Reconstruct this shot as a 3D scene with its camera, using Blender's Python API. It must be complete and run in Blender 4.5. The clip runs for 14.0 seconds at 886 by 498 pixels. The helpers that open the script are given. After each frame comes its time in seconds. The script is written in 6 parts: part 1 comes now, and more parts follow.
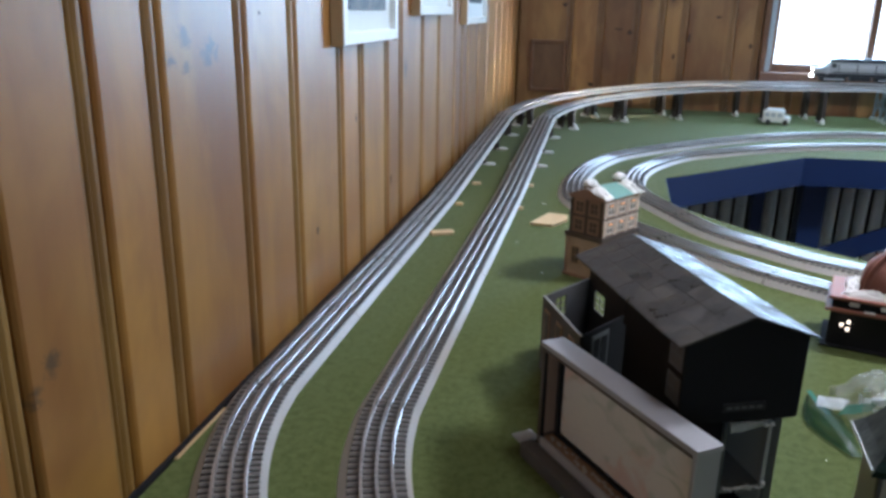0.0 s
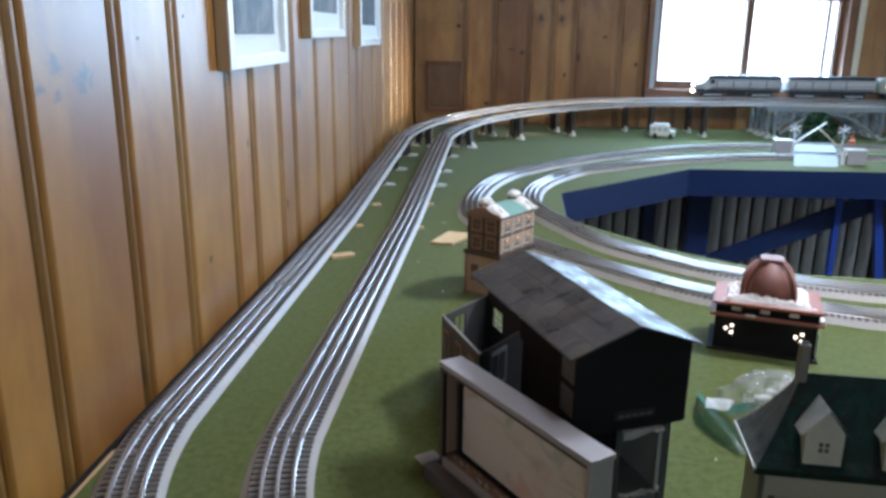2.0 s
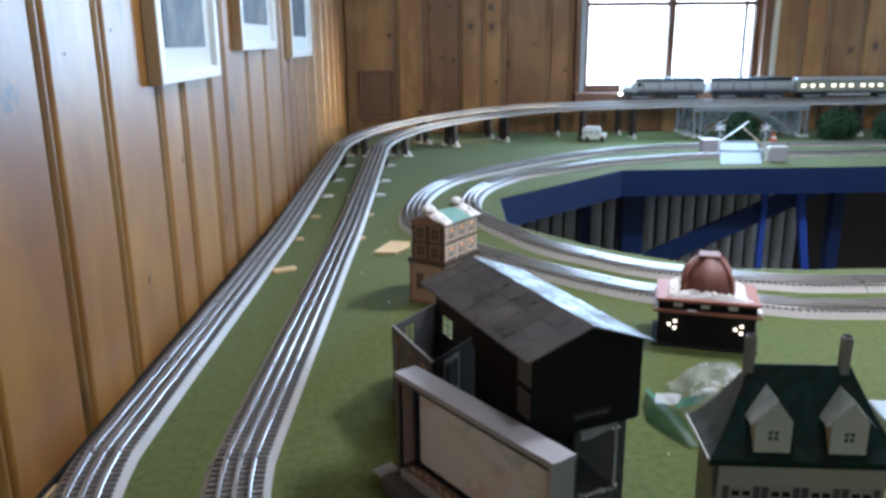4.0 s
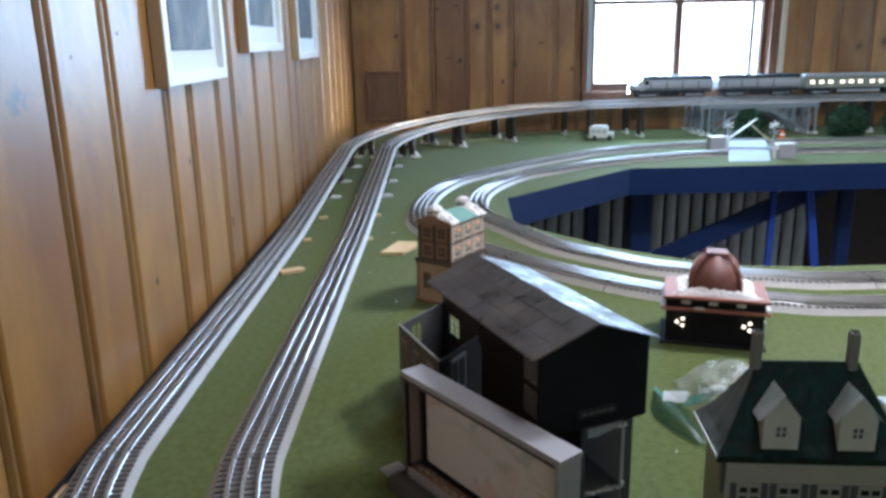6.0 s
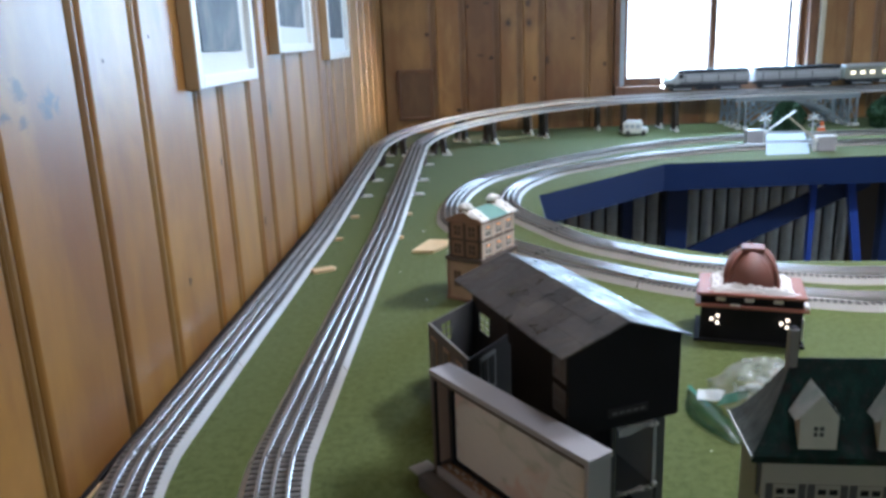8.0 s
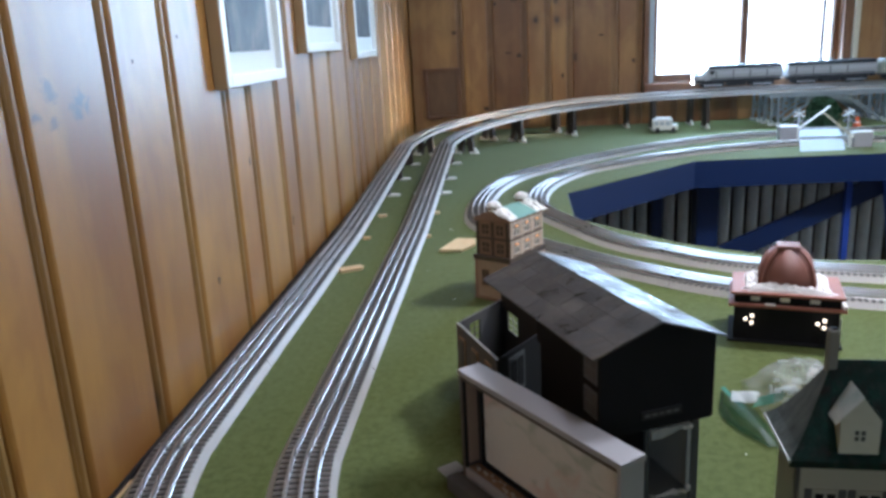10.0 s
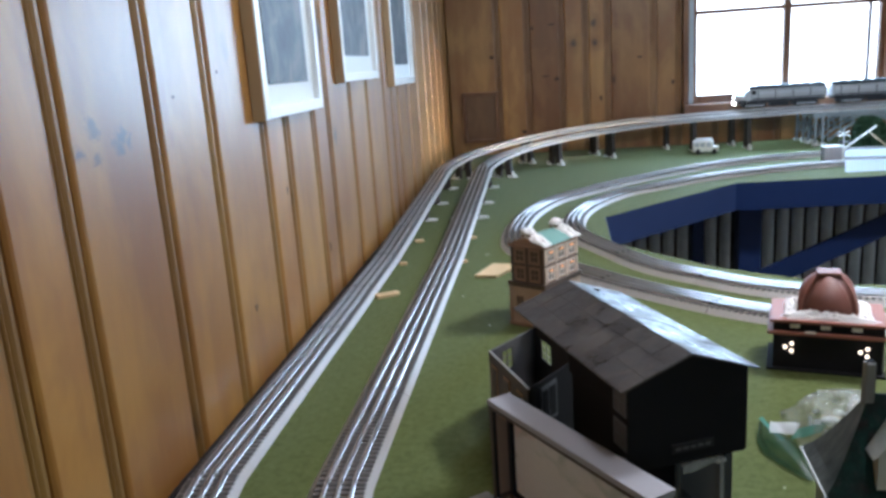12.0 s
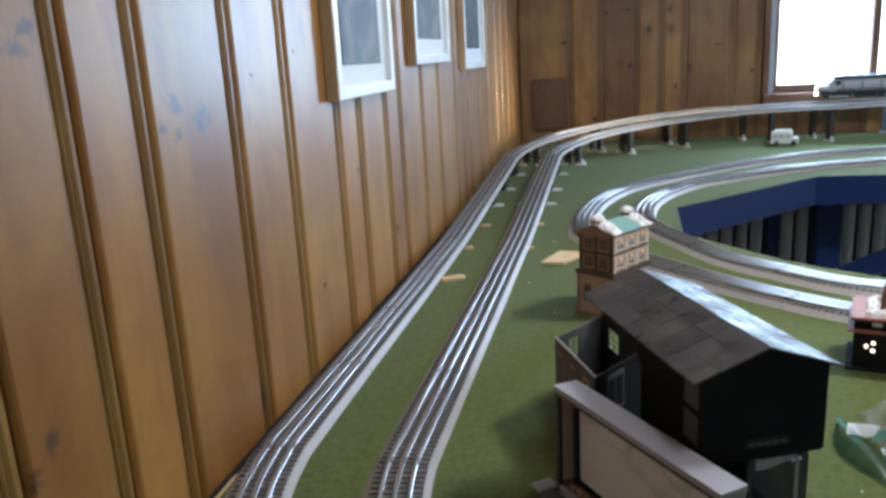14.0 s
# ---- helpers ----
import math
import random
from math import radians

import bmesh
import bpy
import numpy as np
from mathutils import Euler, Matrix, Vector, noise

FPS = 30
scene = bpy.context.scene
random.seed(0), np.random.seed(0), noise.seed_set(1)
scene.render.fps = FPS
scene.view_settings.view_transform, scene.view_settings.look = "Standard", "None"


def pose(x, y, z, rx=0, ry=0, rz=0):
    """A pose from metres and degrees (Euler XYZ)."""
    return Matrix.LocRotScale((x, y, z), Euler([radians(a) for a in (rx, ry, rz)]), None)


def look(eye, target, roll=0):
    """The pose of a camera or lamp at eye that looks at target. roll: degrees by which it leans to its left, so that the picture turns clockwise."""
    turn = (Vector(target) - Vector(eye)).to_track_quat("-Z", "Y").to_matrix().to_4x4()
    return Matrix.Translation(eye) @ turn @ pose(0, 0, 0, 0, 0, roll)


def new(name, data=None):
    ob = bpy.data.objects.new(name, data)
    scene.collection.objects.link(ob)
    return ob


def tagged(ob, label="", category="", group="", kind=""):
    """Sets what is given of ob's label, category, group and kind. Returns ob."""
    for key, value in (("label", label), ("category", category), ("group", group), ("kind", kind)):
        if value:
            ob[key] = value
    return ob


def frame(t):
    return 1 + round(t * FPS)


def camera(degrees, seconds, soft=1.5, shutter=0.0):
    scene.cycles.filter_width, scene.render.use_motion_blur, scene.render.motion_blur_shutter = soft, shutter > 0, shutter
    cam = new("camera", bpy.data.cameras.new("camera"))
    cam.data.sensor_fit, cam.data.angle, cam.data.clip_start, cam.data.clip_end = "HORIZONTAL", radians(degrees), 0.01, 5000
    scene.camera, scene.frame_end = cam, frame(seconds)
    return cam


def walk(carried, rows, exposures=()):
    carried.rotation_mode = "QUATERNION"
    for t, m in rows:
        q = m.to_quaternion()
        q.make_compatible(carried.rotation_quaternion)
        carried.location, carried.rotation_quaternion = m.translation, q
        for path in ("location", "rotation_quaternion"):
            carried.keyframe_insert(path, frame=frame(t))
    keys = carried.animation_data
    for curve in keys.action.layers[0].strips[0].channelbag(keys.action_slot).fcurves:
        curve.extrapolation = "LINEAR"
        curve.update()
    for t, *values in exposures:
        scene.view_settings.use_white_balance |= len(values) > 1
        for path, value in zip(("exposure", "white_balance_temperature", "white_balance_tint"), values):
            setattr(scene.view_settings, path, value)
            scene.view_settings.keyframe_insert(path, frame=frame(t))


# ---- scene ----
cam = camera(59.9, 14.0, 3.2)
PATH = [
    (0, (0.0, 0.02, 0.462), (-0.368, 1.893, -0.135), 1.1),
    (0.5, (0.002, 0.021, 0.462), (-0.309, 1.91, -0.116), 0.9),
    (1, (0.006, 0.021, 0.465), (-0.236, 1.921, -0.11), 1.1),
    (1.5, (0.01, 0.021, 0.468), (-0.179, 1.933, -0.09), 1.1),
    (2, (0.014, 0.024, 0.465), (-0.119, 1.943, -0.08), 0.7),
    (2.5, (0.01, 0.029, 0.464), (-0.101, 1.95, -0.081), 0.4),
    (3, (0.003, 0.027, 0.464), (-0.019, 1.955, -0.067), 0.4),
    (5.5, (0.001, 0.027, 0.463), (0.044, 1.958, -0.058), -0.7),
    (6, (0.005, 0.026, 0.462), (0.011, 1.957, -0.059), -1.1),
    (6.5, (0.011, 0.025, 0.463), (0.001, 1.956, -0.06), -1.5),
    (7, (0.011, 0.026, 0.462), (-0.023, 1.958, -0.052), -1.8),
    (7.5, (0.012, 0.028, 0.461), (-0.041, 1.959, -0.055), -2.0),
    (8, (0.012, 0.031, 0.46), (-0.071, 1.96, -0.063), -2.3),
    (10.5, (0.01, 0.041, 0.458), (-0.159, 1.964, -0.065), -2.7),
    (11, (0.01, 0.042, 0.458), (-0.18, 1.963, -0.064), -2.5),
    (11.5, (0.016, 0.04, 0.465), (-0.203, 1.971, -0.009), -3.1),
    (12, (0.023, 0.036, 0.468), (-0.235, 1.965, 0.005), -3.9),
    (12.5, (0.025, 0.039, 0.467), (-0.278, 1.959, -0.003), -3.6),
    (13, (0.022, 0.039, 0.466), (-0.347, 1.946, -0.008), -3.4),
    (13.5, (0.017, 0.039, 0.464), (-0.389, 1.938, -0.015), -3.3),
    (14, (0.015, 0.037, 0.463), (-0.405, 1.931, -0.024), -3.2),
]
EXPOSURE = 0.0
walk(cam, [(t, look(eye, target, roll)) for t, eye, target, roll in PATH], [(0, EXPOSURE - 0.14, 5330, 12), (2.5, EXPOSURE, 5340, 12), (8.2, EXPOSURE, 5350, 12), (12, EXPOSURE - 0.05, 5450, 13), (14, EXPOSURE - 0.15, 5560, 13)])

# ---------------------------------------------------------------- world and light
WALL_X, WALL_Y, RIGHT_X, BACK_Y = -0.428, 4.08, 3.9, -2.6
FLOOR_Z, CEIL_Z = -0.80, 1.62
world = bpy.data.worlds.new("World")
scene.world = world
world.use_nodes = True
wn = world.node_tree.nodes
sky = wn.new("ShaderNodeTexSky")
sky.sky_type, sky.sun_disc = "NISHITA", False
sky.sun_elevation, sky.sun_rotation = radians(48), radians(60)
wn["Background"].inputs["Strength"].default_value = 0.12
world.node_tree.links.new(sky.outputs[0], wn["Background"].inputs["Color"])


def area_lamp(name, m, w, h, power, color):
    """A rectangular area lamp for the far window, unseen fills and ceiling lamps."""
    d = bpy.data.lights.new(name, "AREA")
    d.shape, d.size, d.size_y, d.energy, d.color = "RECTANGLE", w, h, power, color
    ob = new(name, d)
    ob.matrix_world = m
    return ob


FILL_COLOR = (0.72, 0.90, 0.93)
area_lamp("daylight_far_window", look((1.25, WALL_Y - 0.03, 0.72), (1.25, 0, 0.40)), 0.86, 0.92, 43, (0.58, 0.83, 1.0))
# Side and back fill lamps in unseen openings, added to brighten the layout.
area_lamp("unseen_side_fill", look((RIGHT_X - 0.03, 2.1, 0.45), (0.3, 2.1, 0.0)), 2.0, 2.0, 14, FILL_COLOR)
area_lamp("unseen_back_fill", look((0.10, BACK_Y + 0.03, 0.75), (0.15, 1.5, 0.1)), 0.96, 1.2, 5.6, FILL_COLOR)
# Unseen lamps: the first set by the leftward shadows, the second added as fill.
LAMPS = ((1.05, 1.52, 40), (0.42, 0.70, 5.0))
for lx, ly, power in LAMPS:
    area_lamp("unseen_ceiling_light", look((lx, ly, CEIL_Z - 0.105), (lx, ly, 0)), 0.28, 0.28, power, (1.0, 0.965, 0.91))



# ---------------------------------------------------------------- materials
def rgb(c):
    return (c[0], c[1], c[2], 1.0)


class Nodes:
    """A small builder for node materials."""

    def __init__(self, name):
        self.m = bpy.data.materials.new(name)
        self.m.use_nodes = True
        self.t = self.m.node_tree
        self.b = self.t.nodes["Principled BSDF"]

    def add(self, kind, **ins):
        n = self.t.nodes.new(kind)
        for k, v in ins.items():
            self.put(n, k, v)
        return n

    def put(self, n, key, v):
        s = n.inputs[int(key[1:])] if key[0] == "i" and key[1:].isdigit() else n.inputs[key.replace("_", " ")]
        if isinstance(v, bpy.types.NodeSocket):
            self.t.links.new(v, s)
        else:
            s.default_value = v

    def coords(self, scale=(1, 1, 1), shift=0.0):
        tc = self.add("ShaderNodeTexCoord")
        mp = self.add("ShaderNodeMapping", Vector=tc.outputs["Object"], Scale=scale)
        if shift:
            oi = self.add("ShaderNodeObjectInfo")
            mul = self.add("ShaderNodeVectorMath", i0=oi.outputs["Random"], i1=(shift * 3.1, shift * 7.7, shift * 5.3))
            mul.operation = "MULTIPLY"
            self.put(mp, "Location", mul.outputs[0])
        return mp.outputs[0]

    def noise(self, vec, scale, detail=4.0, rough=0.55, dist=0.0):
        return self.add("ShaderNodeTexNoise", Vector=vec, Scale=scale, Detail=detail, Roughness=rough, Distortion=dist).outputs["Fac"]

    def ramp(self, fac, stops):
        n = self.add("ShaderNodeValToRGB", Fac=fac)
        e = n.color_ramp.elements
        while len(e) < len(stops):
            e.new(0.5)
        for el, (p, c) in zip(e, stops):
            el.position, el.color = p, rgb(c) if not isinstance(c, float) else (c, c, c, 1)
        return n.outputs["Color"]

    def mix(self, fac, a, b, kind="MIX"):
        n = self.add("ShaderNodeMix")
        n.data_type, n.blend_type = "RGBA", kind
        self.put(n, "i0", fac)
        self.put(n, "i6", a if isinstance(a, bpy.types.NodeSocket) else rgb(a))
        self.put(n, "i7", b if isinstance(b, bpy.types.NodeSocket) else rgb(b))
        return n.outputs[2]

    def math(self, op, a, b=0.0):
        n = self.add("ShaderNodeMath", i0=a, i1=b)
        n.operation = op
        return n.outputs[0]

    def bump(self, height, strength=0.3, dist=0.002):
        n = self.add("ShaderNodeBump", Height=height, Strength=strength, Distance=dist)
        self.put(self.b, "Normal", n.outputs[0])

    def done(self, color=None, rough=None, metal=0.0, **more):
        if color is not None:
            self.put(self.b, "Base_Color", color if isinstance(color, bpy.types.NodeSocket) else rgb(color))
        if rough is not None:
            self.put(self.b, "Roughness", rough)
        self.put(self.b, "Metallic", metal)
        for k, v in more.items():
            self.put(self.b, k, v)
        return self.m


def plain(name, color, rough=0.5, metal=0.0, vary=0.12, scale=25.0, bump=0.1, dist=0.0006, **more):
    """Painted, moulded or cast stuff: a base colour with blotches, fine grain and slight relief."""
    n = Nodes(name)
    v = n.coords((1, 1, 1), 4.0)
    big, fine = n.noise(v, scale), n.noise(v, scale * 14, 2.0)
    lo = tuple(c * (1 - vary) for c in color)
    hi = tuple(min(1.0, c * (1 + vary)) for c in color)
    col = n.mix(big, lo, hi)
    col = n.mix(n.math("MULTIPLY", fine, 0.25), col, tuple(c * 0.7 for c in color))
    rg = n.math("ADD", n.math("MULTIPLY", big, 0.16), rough - 0.08)
    n.bump(fine, bump, dist)
    return n.done(col, rg, metal, **more)


def pine(name, light, dark, rough=0.32, knots=0.70, low=(0.84, 0.78, 0.70), high=(1.10, 1.08, 1.05), coat=0.5, spec=0.5, eyes=()):
    """Varnished knotty pine: long grain, darker streaks, knots, each board its own tone."""
    n = Nodes(name)
    oi = n.add("ShaderNodeObjectInfo")
    v = n.coords((1, 0.15, 1), 9.0)
    long = n.add("ShaderNodeMapping", Vector=v, Scale=(1, 1, 0.07)).outputs[0]
    half = n.add("ShaderNodeMapping", Vector=v, Scale=(1, 1, 0.45)).outputs[0]
    warp = n.noise(half, 5.0, 2.0)
    grain = n.noise(long, 55.0, 5.0, 0.6, 0.6)
    band = n.noise(long, 13.0, 3.0, 0.5, 1.2)
    streak = n.noise(long, 170.0, 2.0)
    col = n.ramp(band, [(0.30, dark), (0.52, tuple((a + b) / 2 for a, b in zip(light, dark))), (0.74, light)])
    col = n.mix(n.math("MULTIPLY", grain, 0.32), col, tuple(c * 0.72 for c in light))
    col = n.mix(n.math("MULTIPLY", streak, 0.18), col, tuple(c * 0.45 for c in dark))
    blotch = n.noise(half, 7.5, 4.0, 0.6, 0.4)
    col = n.mix(n.ramp(blotch, [(0.36, 0.5), (0.52, 0.0)]), col, tuple(c * k for c, k in zip(dark, (0.95, 0.8, 0.6))))
    col = n.mix(n.ramp(blotch, [(0.50, 0.0), (0.68, 0.55)]), col, tuple(c * k for c, k in zip(light, (1.16, 1.22, 1.2))))
    tone = n.ramp(oi.outputs["Random"], [(0.0, low), (0.45, (1.0, 1.0, 1.0)), (1.0, high)])
    col = n.mix(1.0, col, tone, "MULTIPLY")
    mid = n.add("ShaderNodeMapping", Vector=v, Scale=(1, 1, 0.72)).outputs[0]
    warp2 = n.noise(mid, 26.0, 3.0)
    wv = n.add("ShaderNodeVectorMath", i0=mid, i1=n.add("ShaderNodeCombineXYZ", i0=n.math("MULTIPLY", warp, 0.05), i2=n.math("MULTIPLY", warp2, 0.03)).outputs[0])
    sp = n.add("ShaderNodeSeparateXYZ", i0=wv.outputs[0])
    flat = n.add("ShaderNodeCombineXYZ", i0=sp.outputs[0], i1=sp.outputs[2])
    kn = n.add("ShaderNodeTexVoronoi", Vector=flat.outputs[0], Scale=5.2)
    kn.voronoi_dimensions = "2D"
    pick = n.ramp(n.add("ShaderNodeSeparateColor", i0=kn.outputs["Color"]).outputs[0], [(knots, 0.0), (knots + 0.04, 1.0)])
    knot = n.ramp(kn.outputs["Distance"], [(0.03, 1.0), (0.065, 0.6), (0.10, 0.0)])
    ring = n.ramp(kn.outputs["Distance"], [(0.05, 0.0), (0.11, 1.0), (0.22, 0.0)])
    col = n.mix(n.math("MULTIPLY", n.math("MULTIPLY", ring, pick), 0.3), col, tuple(c * 0.45 for c in dark))
    col = n.mix(n.math("MULTIPLY", n.math("MULTIPLY", knot, pick), 0.9), col, (0.03, 0.016, 0.009))
    swirl = n.noise(v, 60.0, 4.0, 0.65, 1.0)
    for u, z, ru, rz, dark_ in eyes:
        tc = n.add("ShaderNodeTexCoord")
        off = n.add("ShaderNodeMapping", Vector=tc.outputs["Object"], Location=(-u / ru, 0, -z / rz), Scale=(1 / ru, 0, 1 / rz))
        far_ = n.add("ShaderNodeVectorMath", i0=off.outputs[0])
        far_.operation = "LENGTH"
        reach = n.math("ADD", far_.outputs["Value"], n.math("MULTIPLY", n.math("SUBTRACT", swirl, 0.5), 3.2))
        col = n.mix(n.math("MULTIPLY", n.ramp(reach, [(0.25, 1.0), (0.55, 0.55), (0.95, 0.0)]), 0.72), col, dark_)
    n.bump(grain, 0.12, 0.0008)
    rg = n.math("ADD", n.math("MULTIPLY", band, 0.18), rough - 0.07)
    return n.done(col, rg, 0.0, Coat_Weight=coat, Coat_Roughness=0.35, Specular_IOR_Level=spec)


M = {}
PINE = ((0.383, 0.190, 0.033), (0.222, 0.085, 0.0105))
M["pine"] = pine("varnished_pine", PINE[0], PINE[1], 0.48, 0.86, coat=0.72)
M["pine_eyed"] = pine("varnished_pine_with_knots", PINE[0], PINE[1], 0.48, 0.86, coat=0.72, eyes=(
    (0.099, 0.412, 0.025, 0.018, (0.030, 0.024, 0.022)), (0.046, 0.431, 0.013, 0.019, (0.042, 0.026, 0.017)), (0.016, 0.407, 0.015, 0.010, (0.036, 0.025, 0.019)), (0.047, 0.398, 0.010, 0.009, (0.060, 0.036, 0.020))))
M["pine_branched"] = pine("varnished_pine_with_branch_knot", PINE[0], PINE[1], 0.48, 0.86, coat=0.72, eyes=(
    (0.103, 0.511, 0.010, 0.012, (0.020, 0.014, 0.011)), (0.086, 0.503, 0.020, 0.009, (0.045, 0.028, 0.018)), (0.070, 0.486, 0.016, 0.009, (0.060, 0.036, 0.020)),
    (0.029, 0.177, 0.011, 0.016, (0.022, 0.014, 0.009)), (0.008, 0.158, 0.013, 0.014, (0.020, 0.012, 0.008))))
M["pine_far"] = pine("dark_pine", (0.440, 0.236, 0.078), (0.262, 0.116, 0.035), 0.4, 0.60, (0.66, 0.56, 0.48), (1.28, 1.26, 1.10))
M["moulding"] = pine("pine_moulding", (0.290, 0.160, 0.036), (0.165, 0.082, 0.017), 0.5, coat=0.28, spec=0.4)
M["knot"] = plain("dark_pine_knot", (0.085, 0.042, 0.020), 0.45, vary=0.5, scale=120)
def knotty(name, wood, dark):
    """A knot grown into the board: dark rings broken by the board's own colour."""
    n = Nodes(name)
    v = n.coords((1, 1, 0.6), 6.0)
    a, b = n.noise(v, 75.0, 4.0, 0.65, 1.4), n.noise(v, 300.0, 2.0)
    col = n.mix(n.ramp(a, [(0.40, 1.0), (0.60, 0.0)]), wood, dark)
    col = n.mix(n.math("MULTIPLY", b, 0.35), col, dark)
    return n.done(col, 0.5, 0.0, Specular_IOR_Level=0.3, Coat_Weight=0.45, Coat_Roughness=0.4)


M["knot_pale"] = knotty("mottled_pine_knot", (0.17, 0.100, 0.044), (0.070, 0.052, 0.042))
M["hatch_panel"] = pine("dark_hatch_wood", (0.22, 0.115, 0.05), (0.13, 0.06, 0.026), 0.4)
M["moulding_far"] = pine("dark_pine_moulding", (0.30, 0.16, 0.062), (0.18, 0.085, 0.03), 0.4)
M["trim_dark"] = pine("stained_trim", (0.23, 0.105, 0.045), (0.13, 0.055, 0.024), 0.4)
M["shim"] = pine("raw_shim_wood", (0.74, 0.55, 0.33), (0.62, 0.44, 0.24), 0.6, coat=0.0)
M["white"] = plain("white_paint", (0.78, 0.77, 0.73), 0.4)
M["frame_white"] = plain("white_frame_lacquer", (0.86, 0.86, 0.84), 0.35, vary=0.03, bump=0.02)
M["mat_board"] = plain("mat_board", (0.74, 0.77, 0.78), 0.8, vary=0.03)
M["cream"] = plain("cream_paint", (0.62, 0.54, 0.40), 0.45)
M["roadbed"] = plain("grey_roadbed_plastic", (0.375, 0.335, 0.300), 0.5, vary=0.14, scale=14)
M["ballast"] = plain("roadbed_top_plastic", (0.30, 0.26, 0.235), 0.6, vary=0.25, scale=60)
M["tie"] = plain("dark_tie_plastic", (0.125, 0.112, 0.102), 0.6)
M["rail"] = plain("tinplate_rail", (0.64, 0.60, 0.585), 0.33, 1.0, vary=0.08, scale=40)
M["blue"] = plain("blue_paint", (0.008, 0.021, 0.082), 0.42, vary=0.2, scale=9)
M["blue_bright"] = plain("bright_blue_paint", (0.03, 0.07, 0.36), 0.4, vary=0.2)
M["ply"] = plain("plywood", (0.42, 0.28, 0.15), 0.7, vary=0.2)
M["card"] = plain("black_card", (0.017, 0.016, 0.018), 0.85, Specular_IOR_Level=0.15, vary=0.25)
M["card_soft"] = plain("dark_weathered_card", (0.098, 0.090, 0.090), 0.7, vary=0.3)
M["grey_shadow"] = plain("shaded_grey_card", (0.036, 0.034, 0.036), 0.8, vary=0.3, Specular_IOR_Level=0.2)
M["road_plate"] = plain("grey_road_plate", (0.40, 0.44, 0.48), 0.75)
M["grey_plastic"] = plain("grey_moulded_plastic", (0.38, 0.360, 0.375), 0.5, vary=0.08)
M["grey_dark"] = plain("dark_grey_plastic", (0.085, 0.085, 0.09), 0.5)
M["brown_dark"] = plain("dark_brown_trim_paint", (0.075, 0.05, 0.038), 0.5)
M["brick"] = plain("brown_tower_paint", (0.30, 0.175, 0.12), 0.7, vary=0.25, scale=60)
M["stone"] = plain("buff_stone_paint", (0.82, 0.67, 0.55), 0.7, vary=0.15, scale=60)
M["buff_dark"] = plain("tan_stone_paint", (0.46, 0.33, 0.24), 0.7, vary=0.25, scale=60)
M["teal"] = plain("teal_roof_paint", (0.18, 0.33, 0.28), 0.5, vary=0.2)
M["snow_grey"] = plain("grubby_pale_card", (0.46, 0.45, 0.44), 0.7, vary=0.2, scale=60)
M["snow"] = plain("sculpted_snow", (0.80, 0.75, 0.71), 0.75, vary=0.05)
M["terra_dark"] = plain("dark_terracotta_glaze", (0.205, 0.078, 0.055), 0.55, vary=0.25, scale=40)
M["terra"] = plain("terracotta_glaze", (0.32, 0.118, 0.078), 0.6, vary=0.2, scale=30)
def old_roof():
    n = Nodes("dark_green_roof")
    v = n.coords((1, 1, 0.6))
    a, b, c = n.noise(v, 55.0, 4.0, 0.65, 0.5), n.noise(v, 150.0, 4.0, 0.6), n.noise(v, 420.0, 2.0)
    col = n.ramp(a, [(0.32, (0.017, 0.013, 0.012)), (0.50, (0.008, 0.024, 0.019)), (0.72, (0.012, 0.042, 0.031))])
    col = n.mix(n.ramp(b, [(0.52, 0.0), (0.70, 0.6)]), col, (0.034, 0.034, 0.031))
    n.bump(n.math("ADD", b, c), 0.5, 0.0012)
    return n.done(col, 0.75, 0.0, Specular_IOR_Level=0.2)


M["roof_green"] = old_roof()


def streaked_roof(name, paint, bare, size=90.0):
    """Roof paint mixed with a paler tone in long streaks down the slope."""
    n = Nodes(name)
    v = n.coords((1, 1, 0.25))
    a, b = n.noise(v, size, 3.0, 0.5, 0.4), n.noise(v, 260.0, 3.0)
    col = n.mix(n.ramp(a, [(0.30, 0.0), (0.66, 1.0)]), paint, bare)
    col = n.mix(n.math("MULTIPLY", b, 0.5), col, tuple(c * 0.6 for c in bare))
    n.bump(b, 0.4, 0.0008)
    return n.done(col, 0.5, 0.0)


# Streaked and worn green, made paler for the light on the left hip.
M["roof_worn_lit"] = streaked_roof("worn_lit_green_roof", (0.016, 0.030, 0.027), (0.112, 0.122, 0.116))
M["dormer_sheet"] = streaked_roof("streaked_dormer_paint", (0.28, 0.36, 0.32), (0.60, 0.60, 0.56), 34.0)
M["roof_edge"] = plain("pale_roof_edge", (0.52, 0.54, 0.50), 0.6)
M["beige"] = plain("beige_house_plastic", (0.43, 0.385, 0.325), 0.65, vary=0.1)
M["dormer_wall"] = plain("pale_grey_house_plastic", (0.61, 0.585, 0.535), 0.6, vary=0.16, scale=60)
M["chimney"] = plain("chimney_grey_paint", (0.25, 0.235, 0.22), 0.6)
M["dark_wood"] = plain("dark_trestle_plastic", (0.040, 0.028, 0.022), 0.6)
M["silver"] = plain("silver_paint", (0.62, 0.63, 0.65), 0.35, 0.6, vary=0.08)
M["train_grey"] = plain("train_grey_enamel", (0.47, 0.465, 0.475), 0.4, 0.1)
M["train_roof"] = plain("train_roof_dark", (0.016, 0.018, 0.024), 0.6)
M["train_cream"] = plain("train_cream_enamel", (0.33, 0.33, 0.27), 0.4)
M["bridge"] = plain("bridge_grey_plastic", (0.30, 0.33, 0.36), 0.3)
M["orange"] = plain("orange_plastic", (0.70, 0.13, 0.025), 0.5)
